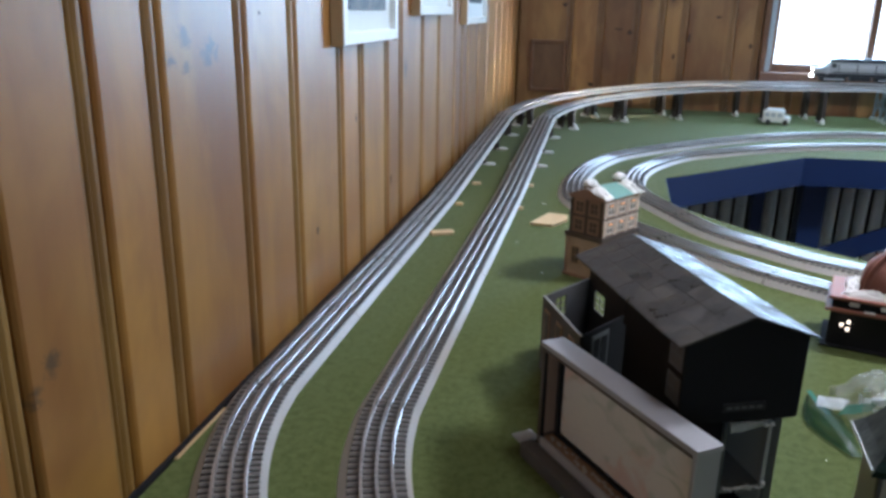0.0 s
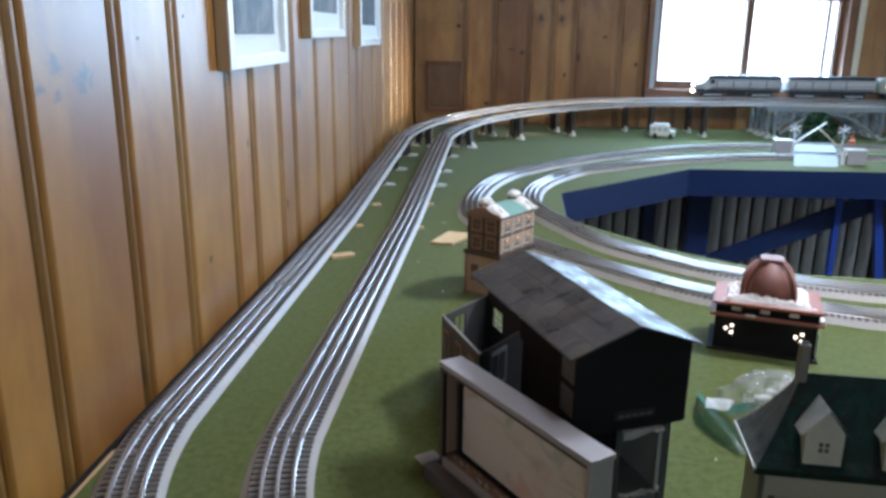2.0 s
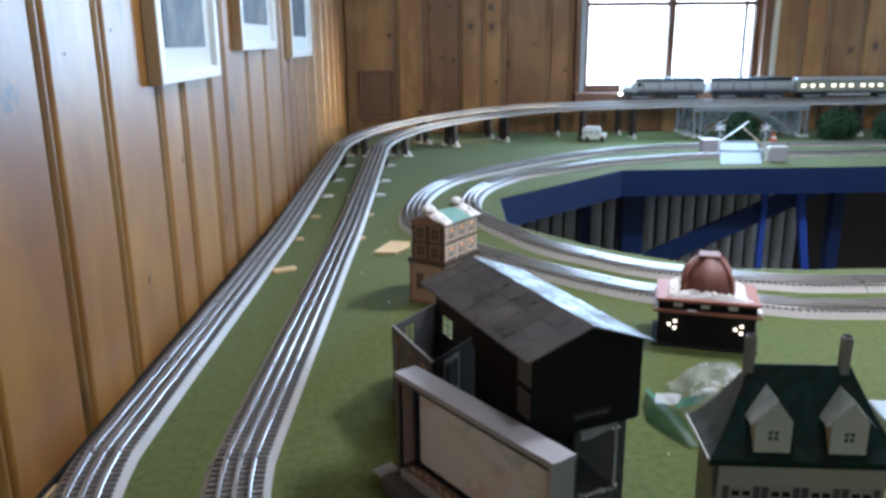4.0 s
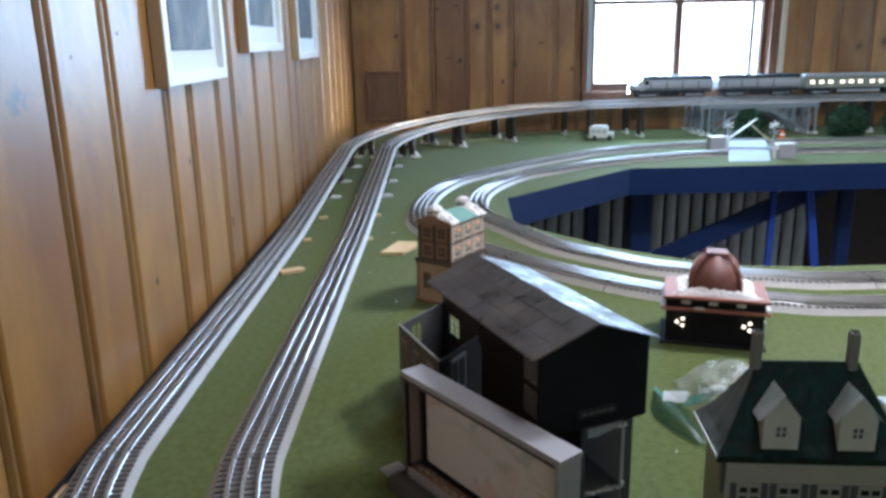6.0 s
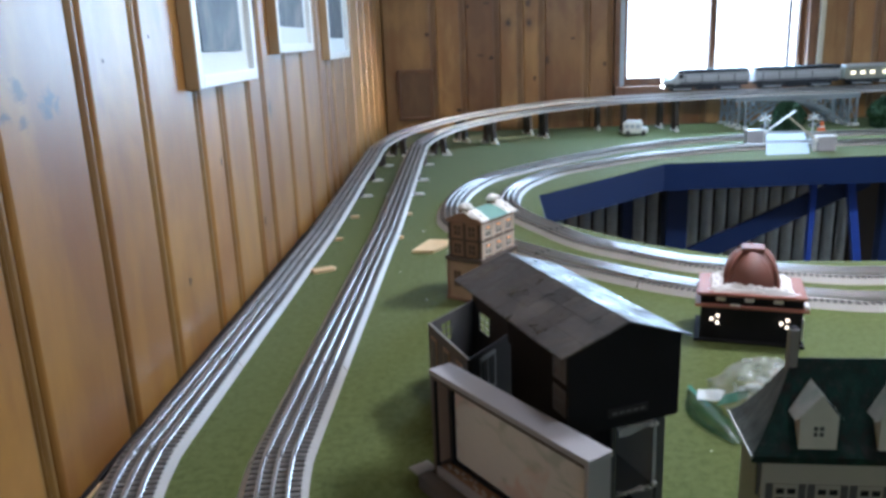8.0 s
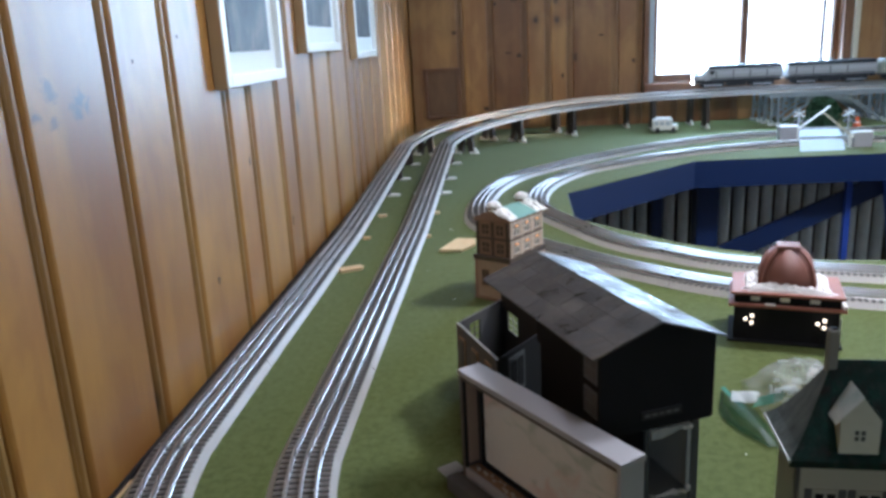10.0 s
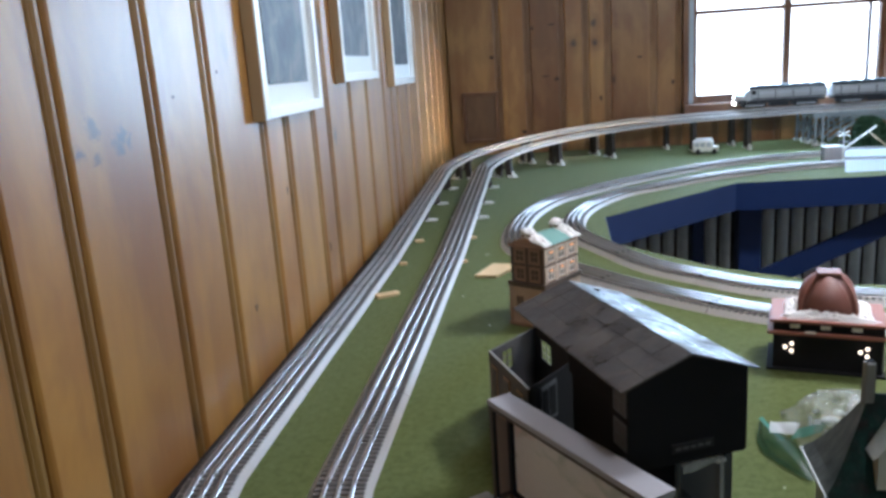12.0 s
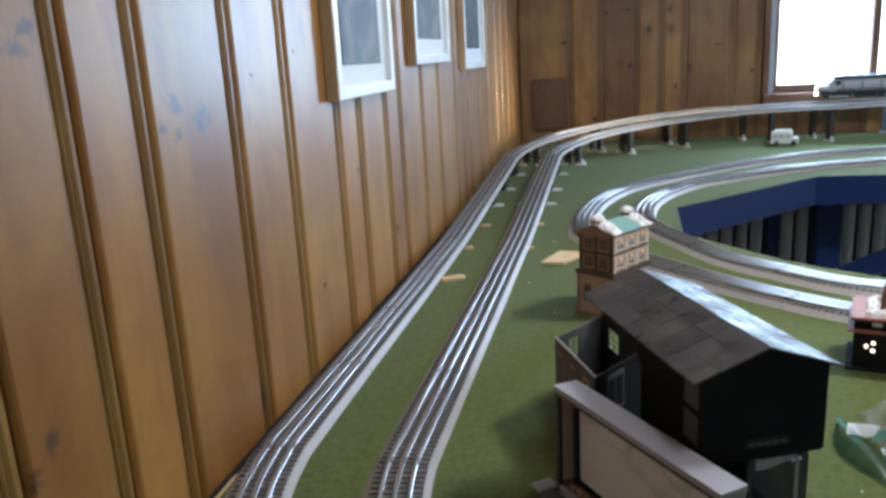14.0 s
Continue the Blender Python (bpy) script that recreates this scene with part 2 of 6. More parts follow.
M["rubber"] = plain("black_rubber", (0.02, 0.02, 0.02), 0.7)
M["leaf"] = plain("bush_foliage", (0.022, 0.062, 0.022), 0.8, vary=0.5, scale=120)
def photo_print():
    n = Nodes("grey_photograph")
    v = n.coords((1, 1, 0.7), 3.0)
    a, b = n.noise(v, 17.0, 4.0, 0.6, 0.6), n.noise(v, 60.0, 3.0)
    col = n.ramp(a, [(0.36, (0.030, 0.036, 0.046)), (0.52, (0.080, 0.088, 0.100)), (0.66, (0.185, 0.165, 0.150))])
    col = n.mix(n.math("MULTIPLY", b, 0.4), col, (0.05, 0.055, 0.065))
    return n.done(col, 0.5, 0.0, Specular_IOR_Level=0.3)


M["photo"] = photo_print()
M["green_bag"] = plain("green_film", (0.010, 0.058, 0.018), 0.42, vary=0.5, Alpha=0.55)
M["zip_teal"] = plain("teal_zip_film", (0.10, 0.30, 0.23), 0.2, vary=0.25, Alpha=0.75)
M["floor"] = plain("floor_carpet", (0.20, 0.19, 0.17), 0.9, vary=0.3, scale=6)
M["plaster"] = plain("ceiling_plaster", (0.62, 0.58, 0.50), 0.9, vary=0.06, scale=3)
M["slat"] = plain("grey_green_slat_paint", (0.72, 0.76, 0.74), 0.6, vary=0.2)
M["brown_panel"] = plain("dark_brown_panel", (0.075, 0.055, 0.04), 0.6)
M["red"] = plain("dark_red_enamel", (0.16, 0.022, 0.02), 0.4)
def faded_poster():
    n = Nodes("faded_poster")
    v = n.coords((1, 1, 1.4))
    a, b, c = n.noise(v, 14.0, 3.0, 0.5, 0.8), n.noise(v, 21.0, 2.0, 0.5, 1.2), n.noise(v, 160.0, 3.0)
    col = n.mix(n.ramp(a, [(0.50, 0.0), (0.62, 0.6)]), (0.78, 0.72, 0.67), (0.72, 0.43, 0.36))
    col = n.mix(n.ramp(b, [(0.56, 0.0), (0.68, 0.5)]), col, (0.38, 0.44, 0.34))
    col = n.mix(n.math("MULTIPLY", c, 0.3), col, (0.50, 0.47, 0.44))
    return n.done(col, 0.22, 0.0)


M["poster"] = faded_poster()
def roof_sheet():
    n = Nodes("weathered_roof_sheet")
    v = n.coords()
    a, b, c = n.noise(v, 38.0, 5.0, 0.65, 0.5), n.noise(v, 9.0, 3.0), n.noise(v, 420.0, 2.0)
    col = n.ramp(a, [(0.28, (0.020, 0.018, 0.018)), (0.52, (0.046, 0.040, 0.039)), (0.72, (0.098, 0.085, 0.075))])
    col = n.mix(n.math("MULTIPLY", b, 0.4), col, (0.045, 0.04, 0.04))
    oi = n.add("ShaderNodeObjectInfo")
    col = n.mix(1.0, col, n.ramp(oi.outputs["Random"], [(0.0, (0.90, 0.90, 0.91)), (1.0, (1.08, 1.06, 1.05))]), "MULTIPLY")
    d = n.noise(v, 19.0, 3.0, 0.5, 1.0)
    col = n.mix(n.ramp(d, [(0.52, 0.0), (0.68, 0.75)]), col, (0.090, 0.073, 0.060))
    n.bump(n.math("ADD", c, a), 0.35, 0.0012)
    return n.done(col, n.ramp(a, [(0.36, 0.24), (0.62, 0.72)]), 0.0)


M["roof_sheen"] = roof_sheet()


def glow(name, color, power):
    n = Nodes(name)
    return n.done(color, 0.4, 0.0, Emission_Color=rgb(color), Emission_Strength=power)


M["brown_mid"] = plain("brown_frame_paint", (0.30, 0.185, 0.125), 0.6, vary=0.2)
M["terra_light"] = plain("pale_terracotta_glaze", (0.28, 0.112, 0.080), 0.6, vary=0.15, scale=30)
M["pale_blue"] = plain("pale_blue_plastic", (0.42, 0.47, 0.52), 0.4)
M["bag_flap"] = plain("shiny_flap_film", (0.80, 0.88, 0.88), 0.10, vary=0.25, scale=90, bump=0.5, dist=0.003, Alpha=0.82)
M["bag_bright"] = plain("shiny_film", (0.86, 0.92, 0.93), 0.10, vary=0.12)
M["lamp_orange"] = glow("lit_orange_window", (1.0, 0.45, 0.16), 0.7)
M["opal_lit"] = glow("lit_opal_glass", (1.0, 0.96, 0.90), 6.0)
M["frame_side"] = pine("frame_side_tan", (0.60, 0.47, 0.30), (0.48, 0.36, 0.21), 0.55, coat=0.1)
M["lamp_warm"] = glow("lit_bulb", (1.0, 0.80, 0.56), 3.2)
M["lamp_white"] = glow("lit_headlight", (1.0, 0.92, 0.76), 30.0)
M["window_lit"] = glow("lit_train_window", (1.0, 0.84, 0.55), 2.2)
M["sky_glow"] = glow("bright_sky_backdrop", (0.92, 0.96, 1.0), 5.0)


def felt():
    n = Nodes("green_felt")
    v = n.coords()
    a, b, c = n.noise(v, 2.2, 3.0), n.noise(v, 26.0, 5.0, 0.7), n.noise(v, 700.0, 2.0)
    col = n.mix(a, (0.094, 0.114, 0.031), (0.121, 0.143, 0.041))
    col = n.mix(n.math("MULTIPLY", b, 0.5), col, (0.083, 0.099, 0.021))
    col = n.mix(n.math("MULTIPLY", c, 0.55), col, (0.059, 0.074, 0.015))
    d = n.noise(v, 95.0, 4.0, 0.75, 0.4)
    col = n.mix(n.ramp(d, [(0.44, 0.0), (0.66, 0.55)]), col, (0.139, 0.154, 0.057))
    col = n.mix(n.ramp(d, [(0.34, 0.5), (0.48, 0.0)]), col, (0.061, 0.076, 0.015))
    n.bump(n.math("ADD", c, d), 0.5, 0.0008)
    return n.done(col, 0.93, 0.0, Specular_IOR_Level=0.15, Sheen_Weight=0.09, Sheen_Roughness=0.45)


def clear(name, color, rough, trans, ior=1.3):
    n = Nodes(name)
    v = n.coords()
    n.bump(n.noise(v, 75.0, 4.0, 0.6, 0.8), 0.9, 0.006)
    return n.done(color, rough, 0.0, Transmission_Weight=trans, IOR=ior)


M["felt"] = felt()
M["bag"] = clear("clear_plastic_film", (0.96, 0.98, 0.97), 0.10, 0.62, 1.45)
M["bag"].node_tree.nodes["Principled BSDF"].inputs["Alpha"].default_value = 0.56
M["glass"] = clear("window_glass", (0.95, 0.97, 0.97), 0.02, 1.0, 1.1)


# ---------------------------------------------------------------- mesh helpers
def mesh_of(name, bm, smooth=False):
    me = bpy.data.meshes.new(name)
    bmesh.ops.recalc_face_normals(bm, faces=bm.faces[:])
    if smooth:
        for f in bm.faces:
            f.smooth = True
    bm.to_mesh(me)
    bm.free()
    return me


def part(name, bm, material, parent=None, label="", smooth=False):
    """Links a bmesh as one mesh object, under its thing if there is one."""
    me = mesh_of(name, bm, smooth)
    me.materials.append(M[material])
    ob = new(name, me)
    if parent is not None:
        ob.parent = parent
    if label:
        ob["label"] = label
    return ob


def thing(name, m, label, category, group="", kind=""):
    ob = new(name)
    ob.empty_display_size = 0.05
    ob.matrix_world = m
    return tagged(ob, label, category, group, kind)


def box(bm, x0, x1, y0, y1, z0, z1, bevel=0.0):
    m = Matrix.Translation(((x0 + x1) / 2, (y0 + y1) / 2, (z0 + z1) / 2)) @ Matrix.Diagonal((x1 - x0, y1 - y0, z1 - z0, 1))
    got = bmesh.ops.create_cube(bm, size=1.0, matrix=m)
    if bevel:
        es = {e for v in got["verts"] for e in v.link_edges}
        bmesh.ops.bevel(bm, geom=list(es), offset=bevel, segments=2, affect="EDGES", profile=0.6)
    return bm


def boxed(*a, bevel=0.0):
    return box(bmesh.new(), *a, bevel=bevel)


def bar(bm, a, b, w, h=None, up=(0, 0, 1)):
    """A bar of section w by h from a to b."""
    a, b = Vector(a), Vector(b)
    d = b - a
    h = h or w
    z = d.normalized()
    side = z.cross(Vector(up))
    if side.length < 1e-4:
        side = z.cross(Vector((0, 1, 0)))
    side.normalize()
    over = side.cross(z)
    ring = [(-1, -1), (1, -1), (1, 1), (-1, 1)]
    va = [bm.verts.new(a + side * (w / 2 * i) + over * (h / 2 * j)) for i, j in ring]
    vb = [bm.verts.new(b + side * (w / 2 * i) + over * (h / 2 * j)) for i, j in ring]
    for i in range(4):
        bm.faces.new((va[i], va[(i + 1) % 4], vb[(i + 1) % 4], vb[i]))
    bm.faces.new(va[::-1])
    bm.faces.new(vb)
    return bm


def lathe(bm, profile, n=20, m=Matrix()):
    """Turns (radius, height) pairs about z; a radius of zero closes the end."""
    rings = []
    for r, z in profile:
        if r < 1e-6:
            rings.append([bm.verts.new(m @ Vector((0, 0, z)))])
        else:
            rings.append([bm.verts.new(m @ Vector((r * math.cos(6.28318 * k / n), r * math.sin(6.28318 * k / n), z))) for k in range(n)])
    for a, b in zip(rings, rings[1:]):
        for k in range(n):
            q = (k + 1) % n
            if len(a) == 1 and len(b) == 1:
                continue
            if len(a) == 1:
                bm.faces.new((a[0], b[k], b[q]))
            elif len(b) == 1:
                bm.faces.new((a[k], a[q], b[0]))
            else:
                bm.faces.new((a[k], a[q], b[q], b[k]))
    for r in (rings[0], rings[-1]):
        if len(r) > 2:
            bm.faces.new(r)
    return bm


def prism(bm, poly, z0, z1):
    lo = [bm.verts.new((x, y, z0)) for x, y in poly]
    hi = [bm.verts.new((x, y, z1)) for x, y in poly]
    n = len(poly)
    for i in range(n):
        bm.faces.new((lo[i], lo[(i + 1) % n], hi[(i + 1) % n], hi[i]))
    bm.faces.new(lo[::-1])
    bm.faces.new(hi)
    return bm


def sweep(bm, pts, profile):
    """Carries a closed profile of (across, up) along points; across points to the right of the way."""
    rings = []
    for i, p in enumerate(pts):
        a, b = pts[max(0, i - 1)], pts[min(len(pts) - 1, i + 1)]
        d = (b - a)
        side = Vector((d.y, -d.x, 0)).normalized()
        rings.append([bm.verts.new(p + side * u + Vector((0, 0, w))) for u, w in profile])
    n = len(profile)
    for r, s in zip(rings, rings[1:]):
        for k in range(n):
            bm.faces.new((r[k], r[(k + 1) % n], s[(k + 1) % n], s[k]))
    bm.faces.new(rings[0][::-1])
    bm.faces.new(rings[-1])
    return bm


def wall_with_holes(bm, w0, w1, h0, h1, thick, holes, place):
    """A wall slab in (along, out, up), with rectangular holes right through it."""
    us = sorted({w0, w1, *[v for a in holes for v in a[:2]]})
    vs = sorted({h0, h1, *[v for a in holes for v in a[2:]]})
    for u0, u1 in zip(us, us[1:]):
        for v0, v1 in zip(vs, vs[1:]):
            if any(a[0] <= u0 and u1 <= a[1] and a[2] <= v0 and v1 <= a[3] for a in holes):
                continue
            p = [place(u, o, v) for o in (0, thick) for u, v in ((u0, v0), (u1, v0), (u1, v1), (u0, v1))]
            q = [bm.verts.new(x) for x in p]
            for f in ((0, 1, 2, 3), (4, 5, 6, 7), (0, 1, 5, 4), (1, 2, 6, 5), (2, 3, 7, 6), (3, 0, 4, 7)):
                bm.faces.new([q[k] for k in f])
    bmesh.ops.remove_doubles(bm, verts=bm.verts[:], dist=1e-5)
    seen, twin = {}, []
    for f in bm.faces:
        k = tuple(sorted((round(v.co.x, 4), round(v.co.y, 4), round(v.co.z, 4)) for v in f.verts))
        if k in seen:
            twin += [f, seen[k]]
        seen[k] = f
    bmesh.ops.delete(bm, geom=list(set(twin)), context="FACES")
    return bm


# ---------------------------------------------------------------- room
WIN = (0.80, 1.70, 0.20, 1.20)          # opening in the far wall: x0, x1, z0, z1
SIDE = (1.0, 3.2, -0.62, 1.50)           # opening in the side wall: y0, y1, z0, z1
wall = part("wall_left", boxed(WALL_X - 0.12, WALL_X - 0.022, BACK_Y, WALL_Y + 0.12, FLOOR_Z, CEIL_Z), "pine")
tagged(wall, "wall panelled with varnished knotty pine boards", "wall", kind="structure")
bm = wall_with_holes(bmesh.new(), WALL_X - 0.02, RIGHT_X + 0.1, FLOOR_Z, CEIL_Z, 0.10, [WIN], lambda u, o, v: (u, WALL_Y + 0.022 + o, v))
far = tagged(part("wall_far", bm, "pine_far"), "far wall panelled with dark knotty pine boards round a window", "wall", kind="structure")
# Unseen side and back walls; their openings are made up for the fill lamps.
bm = wall_with_holes(bmesh.new(), BACK_Y, WALL_Y + 0.02, FLOOR_Z, CEIL_Z, 0.10, [SIDE], lambda u, o, v: (RIGHT_X + o, u, v))
tagged(part("wall_right", bm, "pine_far"), "plain pine side wall, unseen, with an added wide opening", "wall", kind="structure")
bm = wall_with_holes(bmesh.new(), WALL_X - 0.02, RIGHT_X, FLOOR_Z, CEIL_Z, -0.10, [(-0.40, 0.60, 0.15, 1.35)], lambda u, o, v: (u, BACK_Y + o, v))
tagged(part("wall_back", bm, "pine_far"), "plain pine back wall, unseen, with an added opening", "wall", kind="structure")
tagged(part("floor", boxed(WALL_X - 0.1, RIGHT_X + 0.1, BACK_Y - 0.1, WALL_Y + 0.1, FLOOR_Z - 0.1, FLOOR_Z), "floor"), "grey carpeted floor", "floor", kind="structure")
tagged(part("ceiling", boxed(WALL_X - 0.12, RIGHT_X + 0.1, BACK_Y - 0.1, WALL_Y + 0.12, CEIL_Z, CEIL_Z + 0.1), "plaster"), "pale plaster ceiling", "ceiling", kind="structure")
tagged(part("backdrop", boxed(-2.2, 6.0, WALL_Y + 1.6, WALL_Y + 1.62, -1.2, 4.0), "sky_glow"), "bright overcast sky outside the window", "sky", kind="structure")


# Fixtures made up for the unseen lamps, out of view.
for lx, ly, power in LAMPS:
    lightbox = thing("unseen_ceiling_fixture", pose(lx, ly, CEIL_Z), "unseen round white ceiling lamp with an opal glass bowl, made up", "ceiling light", "ceiling lamps")
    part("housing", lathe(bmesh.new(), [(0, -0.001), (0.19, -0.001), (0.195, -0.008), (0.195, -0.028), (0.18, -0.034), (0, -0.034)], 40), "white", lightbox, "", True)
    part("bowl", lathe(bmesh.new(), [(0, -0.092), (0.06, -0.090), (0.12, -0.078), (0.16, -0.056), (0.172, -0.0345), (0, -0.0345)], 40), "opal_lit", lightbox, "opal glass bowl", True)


def board_mesh(width, z0, z1):
    """A panelling board: a flat face, and a beaded edge of two reeds with dark grooves between."""
    e = 0.034
    s = width - e
    prof = [(0, -0.02), (0, -0.006), (0.003, -0.002), (0.006, 0), (s, 0), (s + 0.003, -0.0045), (s + 0.009, -0.006), (s + 0.0115, -0.0068),
            (s + 0.0125, -0.005), (s + 0.0145, -0.0035), (s + 0.0165, -0.005), (s + 0.0175, -0.0060),
            (s + 0.0185, -0.005), (s + 0.022, -0.0025), (s + 0.027, -0.0025), (s + 0.0305, -0.006), (s + 0.0325, -0.0095), (width - 0.0008, -0.0095), (width - 0.0008, -0.02)]
    bm = bmesh.new()
    lo = [bm.verts.new((u, o, z0)) for u, o in prof]
    hi = [bm.verts.new((u, o, z1)) for u, o in prof]
    for i in range(len(prof) - 1):
        f = bm.faces.new((lo[i], lo[i + 1], hi[i + 1], hi[i]))
        f.material_index = 1 if i >= 4 else 0
    me = bpy.data.meshes.new("board")
    bm.to_mesh(me)
    bm.free()
    return me


def boards(parent, edges, m, z0, z1, face, bead, odd={}):
    for k, (a, b) in enumerate(zip(edges, edges[1:])):
        me = board_mesh(b - a, z0, z1)
        me.materials.append(M[odd.get(k, face)])
        me.materials.append(M[bead])
        ob = new("board", me)
        ob.parent = parent
        ob.matrix_world = m @ pose(a, 0, 0)


LEFT_EDGES = [-0.30, -0.08, 0.10, 0.26, 0.375, 0.495, 0.624, 0.734, 0.925, 1.087, 1.289, 1.407, 1.580, 1.696, 1.905, 2.098, 2.333, 2.456, 2.566, 2.785, 3.00, 3.223, 3.40, 3.60, 3.78, 3.93, 4.078]
boards(wall, LEFT_EDGES, Matrix.Translation((WALL_X, 0, 0)) @ pose(0, 0, 0, 0, 0, 90) @ Matrix.Diagonal((1, -0.78, 1, 1)), -0.25, 1.6, "pine", "moulding", {LEFT_EDGES.index(0.495): "pine_branched", LEFT_EDGES.index(0.734): "pine_eyed"})



def knot(parent, m, w, h, top, mat, seed):
    """A knot let into a board: a short uneven plug, its face just proud of the wood."""
    bm = bmesh.new()
    n = 14
    rim = []
    for k in range(n):
        a = 2 * math.pi * k / n
        q = 1 + 0.45 * noise.noise(Vector((math.cos(a) * 1.3 + seed * 3.7, math.sin(a) * 1.3, seed)))
        rim.append((w / 2 * q * math.cos(a), h / 2 * q * math.sin(a)))
    lo = [bm.verts.new((x, z, top - 0.006)) for x, z in rim]
    hi = [bm.verts.new((x * 0.97, z * 0.97, top)) for x, z in rim]
    for k in range(n):
        bm.faces.new((lo[k], lo[(k + 1) % n], hi[(k + 1) % n], hi[k]))
    bm.faces.new(hi)
    bmesh.ops.transform(bm, matrix=m, verts=bm.verts[:])
    part("knot", bm, mat, parent)


FACE_LEFT = Matrix(((0, 0, 1, 0), (1, 0, 0, 0), (0, 1, 0, 0), (0, 0, 0, 1)))
FACE_FAR = Matrix(((1, 0, 0, 0), (0, 0, -1, 0), (0, 1, 0, 0), (0, 0, 0, 1)))
for k, (y, z, w, h, mat) in enumerate((
        (0.968, 0.452, 0.006, 0.005, "knot"), (1.112, 0.481, 0.006, 0.006, "knot"), (1.150, 0.116, 0.013, 0.013, "knot_pale"),
        (1.600, 0.107, 0.010, 0.024, "knot"), (1.36, 0.27, 0.008, 0.014, "knot_pale"))):
    knot(wall, Matrix.Translation((WALL_X, y, z)) @ FACE_LEFT, w, h, 0.0003, mat, k + 1.3)
for k, (x, z, w, h) in enumerate(((0.124, 0.366, 0.026, 0.022), (0.070, 0.380, 0.040, 0.010), (0.408, 0.346, 0.018, 0.044), (-0.200, 0.491, 0.024, 0.018), (0.008, 0.621, 0.016, 0.022),
        (0.105, 0.633, 0.034, 0.010), (0.536, 0.446, 0.030, 0.010), (0.698, 0.315, 0.018, 0.024), (-0.050, 0.107, 0.034, 0.020), (0.343, 0.256, 0.014, 0.030))):
    knot(far, Matrix.Translation((x, WALL_Y, z)) @ FACE_FAR, w, h, 0.0004, "knot", k + 21.7)

# ---------------------------------------------------------------- window, wall box, pictures
win = thing("window_1", pose(0, 0, 0), "bright two-light window in a dark stained wooden frame", "window", kind="structure")
x0, x1, z0, z1 = WIN
bm = bmesh.new()
for q in ((x0, x0 + 0.022, z0, z1), (x1 - 0.022, x1, z0, z1), (x0 + 0.022, x1 - 0.022, z0, z0 + 0.035), (x0 + 0.022, x1 - 0.022, z1 - 0.03, z1)):
    box(bm, q[0], q[1], WALL_Y + 0.04, WALL_Y + 0.08, q[2], q[3], 0.003)
part("window_frame", bm, "trim_dark", win)
part("mullion", boxed(1.233, 1.266, WALL_Y + 0.038, WALL_Y + 0.082, z0 + 0.03, z1 - 0.03, bevel=0.003), "trim_dark", win)
for a, b in ((x0 + 0.022, 1.2345), (1.2625, x1 - 0.022)):
    part("muntin", boxed(a, b, WALL_Y + 0.040, WALL_Y + 0.080, 0.628, 0.648, bevel=0.002), "trim_dark", win)
for a, b in ((x0 + 0.02, 1.237), (1.260, x1 - 0.02)):
    p = part("pane", boxed(a, b, WALL_Y + 0.057, WALL_Y + 0.061, z0 + 0.033, z1 - 0.028), "glass", win)
    p.visible_shadow = False
bm = bmesh.new()
box(bm, x0 - 0.055, x0, WALL_Y - 0.022, WALL_Y + 0.03, z0 - 0.06, z1 + 0.06, 0.004)
part("casing", bm, "trim_dark", win)
part("casing", boxed(x1, x1 + 0.045, WALL_Y - 0.022, WALL_Y + 0.03, z0 - 0.06, z1 + 0.06, bevel=0.004), "trim_dark", win)
part("casing", boxed(x1 + 0.047, x1 + 0.075, WALL_Y - 0.03, WALL_Y + 0.03, z0 - 0.12, z1 + 0.06, bevel=0.004), "cream", win, "pale edge strip")
# The pale colour stands for light on the casing's inner edge.
part("casing_edge", boxed(x0 - 0.030, x0 - 0.008, WALL_Y - 0.026, WALL_Y - 0.0225, z0 + 0.0, z1 + 0.05, bevel=0.001), "pale_blue", win, "pale metal strip, coloured as the lit casing edge")
part("storm_frame", boxed(1.640, 1.656, WALL_Y + 0.085, WALL_Y + 0.10, z0, z1), "grey_plastic", win)
part("sill", boxed(x0 - 0.055, x1 + 0.045, WALL_Y - 0.045, WALL_Y + 0.03, z0 - 0.075, z0 - 0.002, bevel=0.005), "trim_dark", win)
part("head", boxed(x0 - 0.055, x1 + 0.045, WALL_Y - 0.022, WALL_Y + 0.03, z1, z1 + 0.06, bevel=0.004), "trim_dark", win)

# far wall boards, left and right of the window, and the pieces below it
fe = [WALL_X + 0.002, -0.155, -0.005, 0.167, 0.287, 0.396, 0.621, 0.744]
m = Matrix.Translation((0, WALL_Y, 0)) @ Matrix.Diagonal((1, -0.55, 1, 1))
boards(far, fe, m, -0.75, 1.6, "pine_far", "moulding_far")
boards(far, [0.744, 0.92, 1.06, 1.22, 1.36, 1.56, 1.777], m, -0.75, 0.122, "pine_far", "moulding_far")
boards(far, [1.777, 1.93, 2.06, 2.24, 2.40, 2.53, 2.72, 2.90, 3.1, 3.3, 3.5, 3.72, 3.898], m, -0.75, 1.6, "pine_far", "moulding_far")

hatch = thing("wall_hatch", pose(-0.27, WALL_Y - 0.001, 0.193), "small dark wooden access hatch with a raised frame on the wall", "hatch")
bm = bmesh.new()
for q in ((-0.092, -0.076, -0.128, 0.128), (0.076, 0.092, -0.128, 0.128), (-0.076, 0.076, 0.112, 0.128), (-0.076, 0.076, -0.128, -0.112)):
    box(bm, q[0], q[1], -0.022, 0, q[2], q[3], 0.002)
part("frame", bm, "trim_dark", hatch)
part("panel", boxed(-0.078, 0.078, -0.010, 0, -0.114, 0.114), "hatch_panel", hatch)


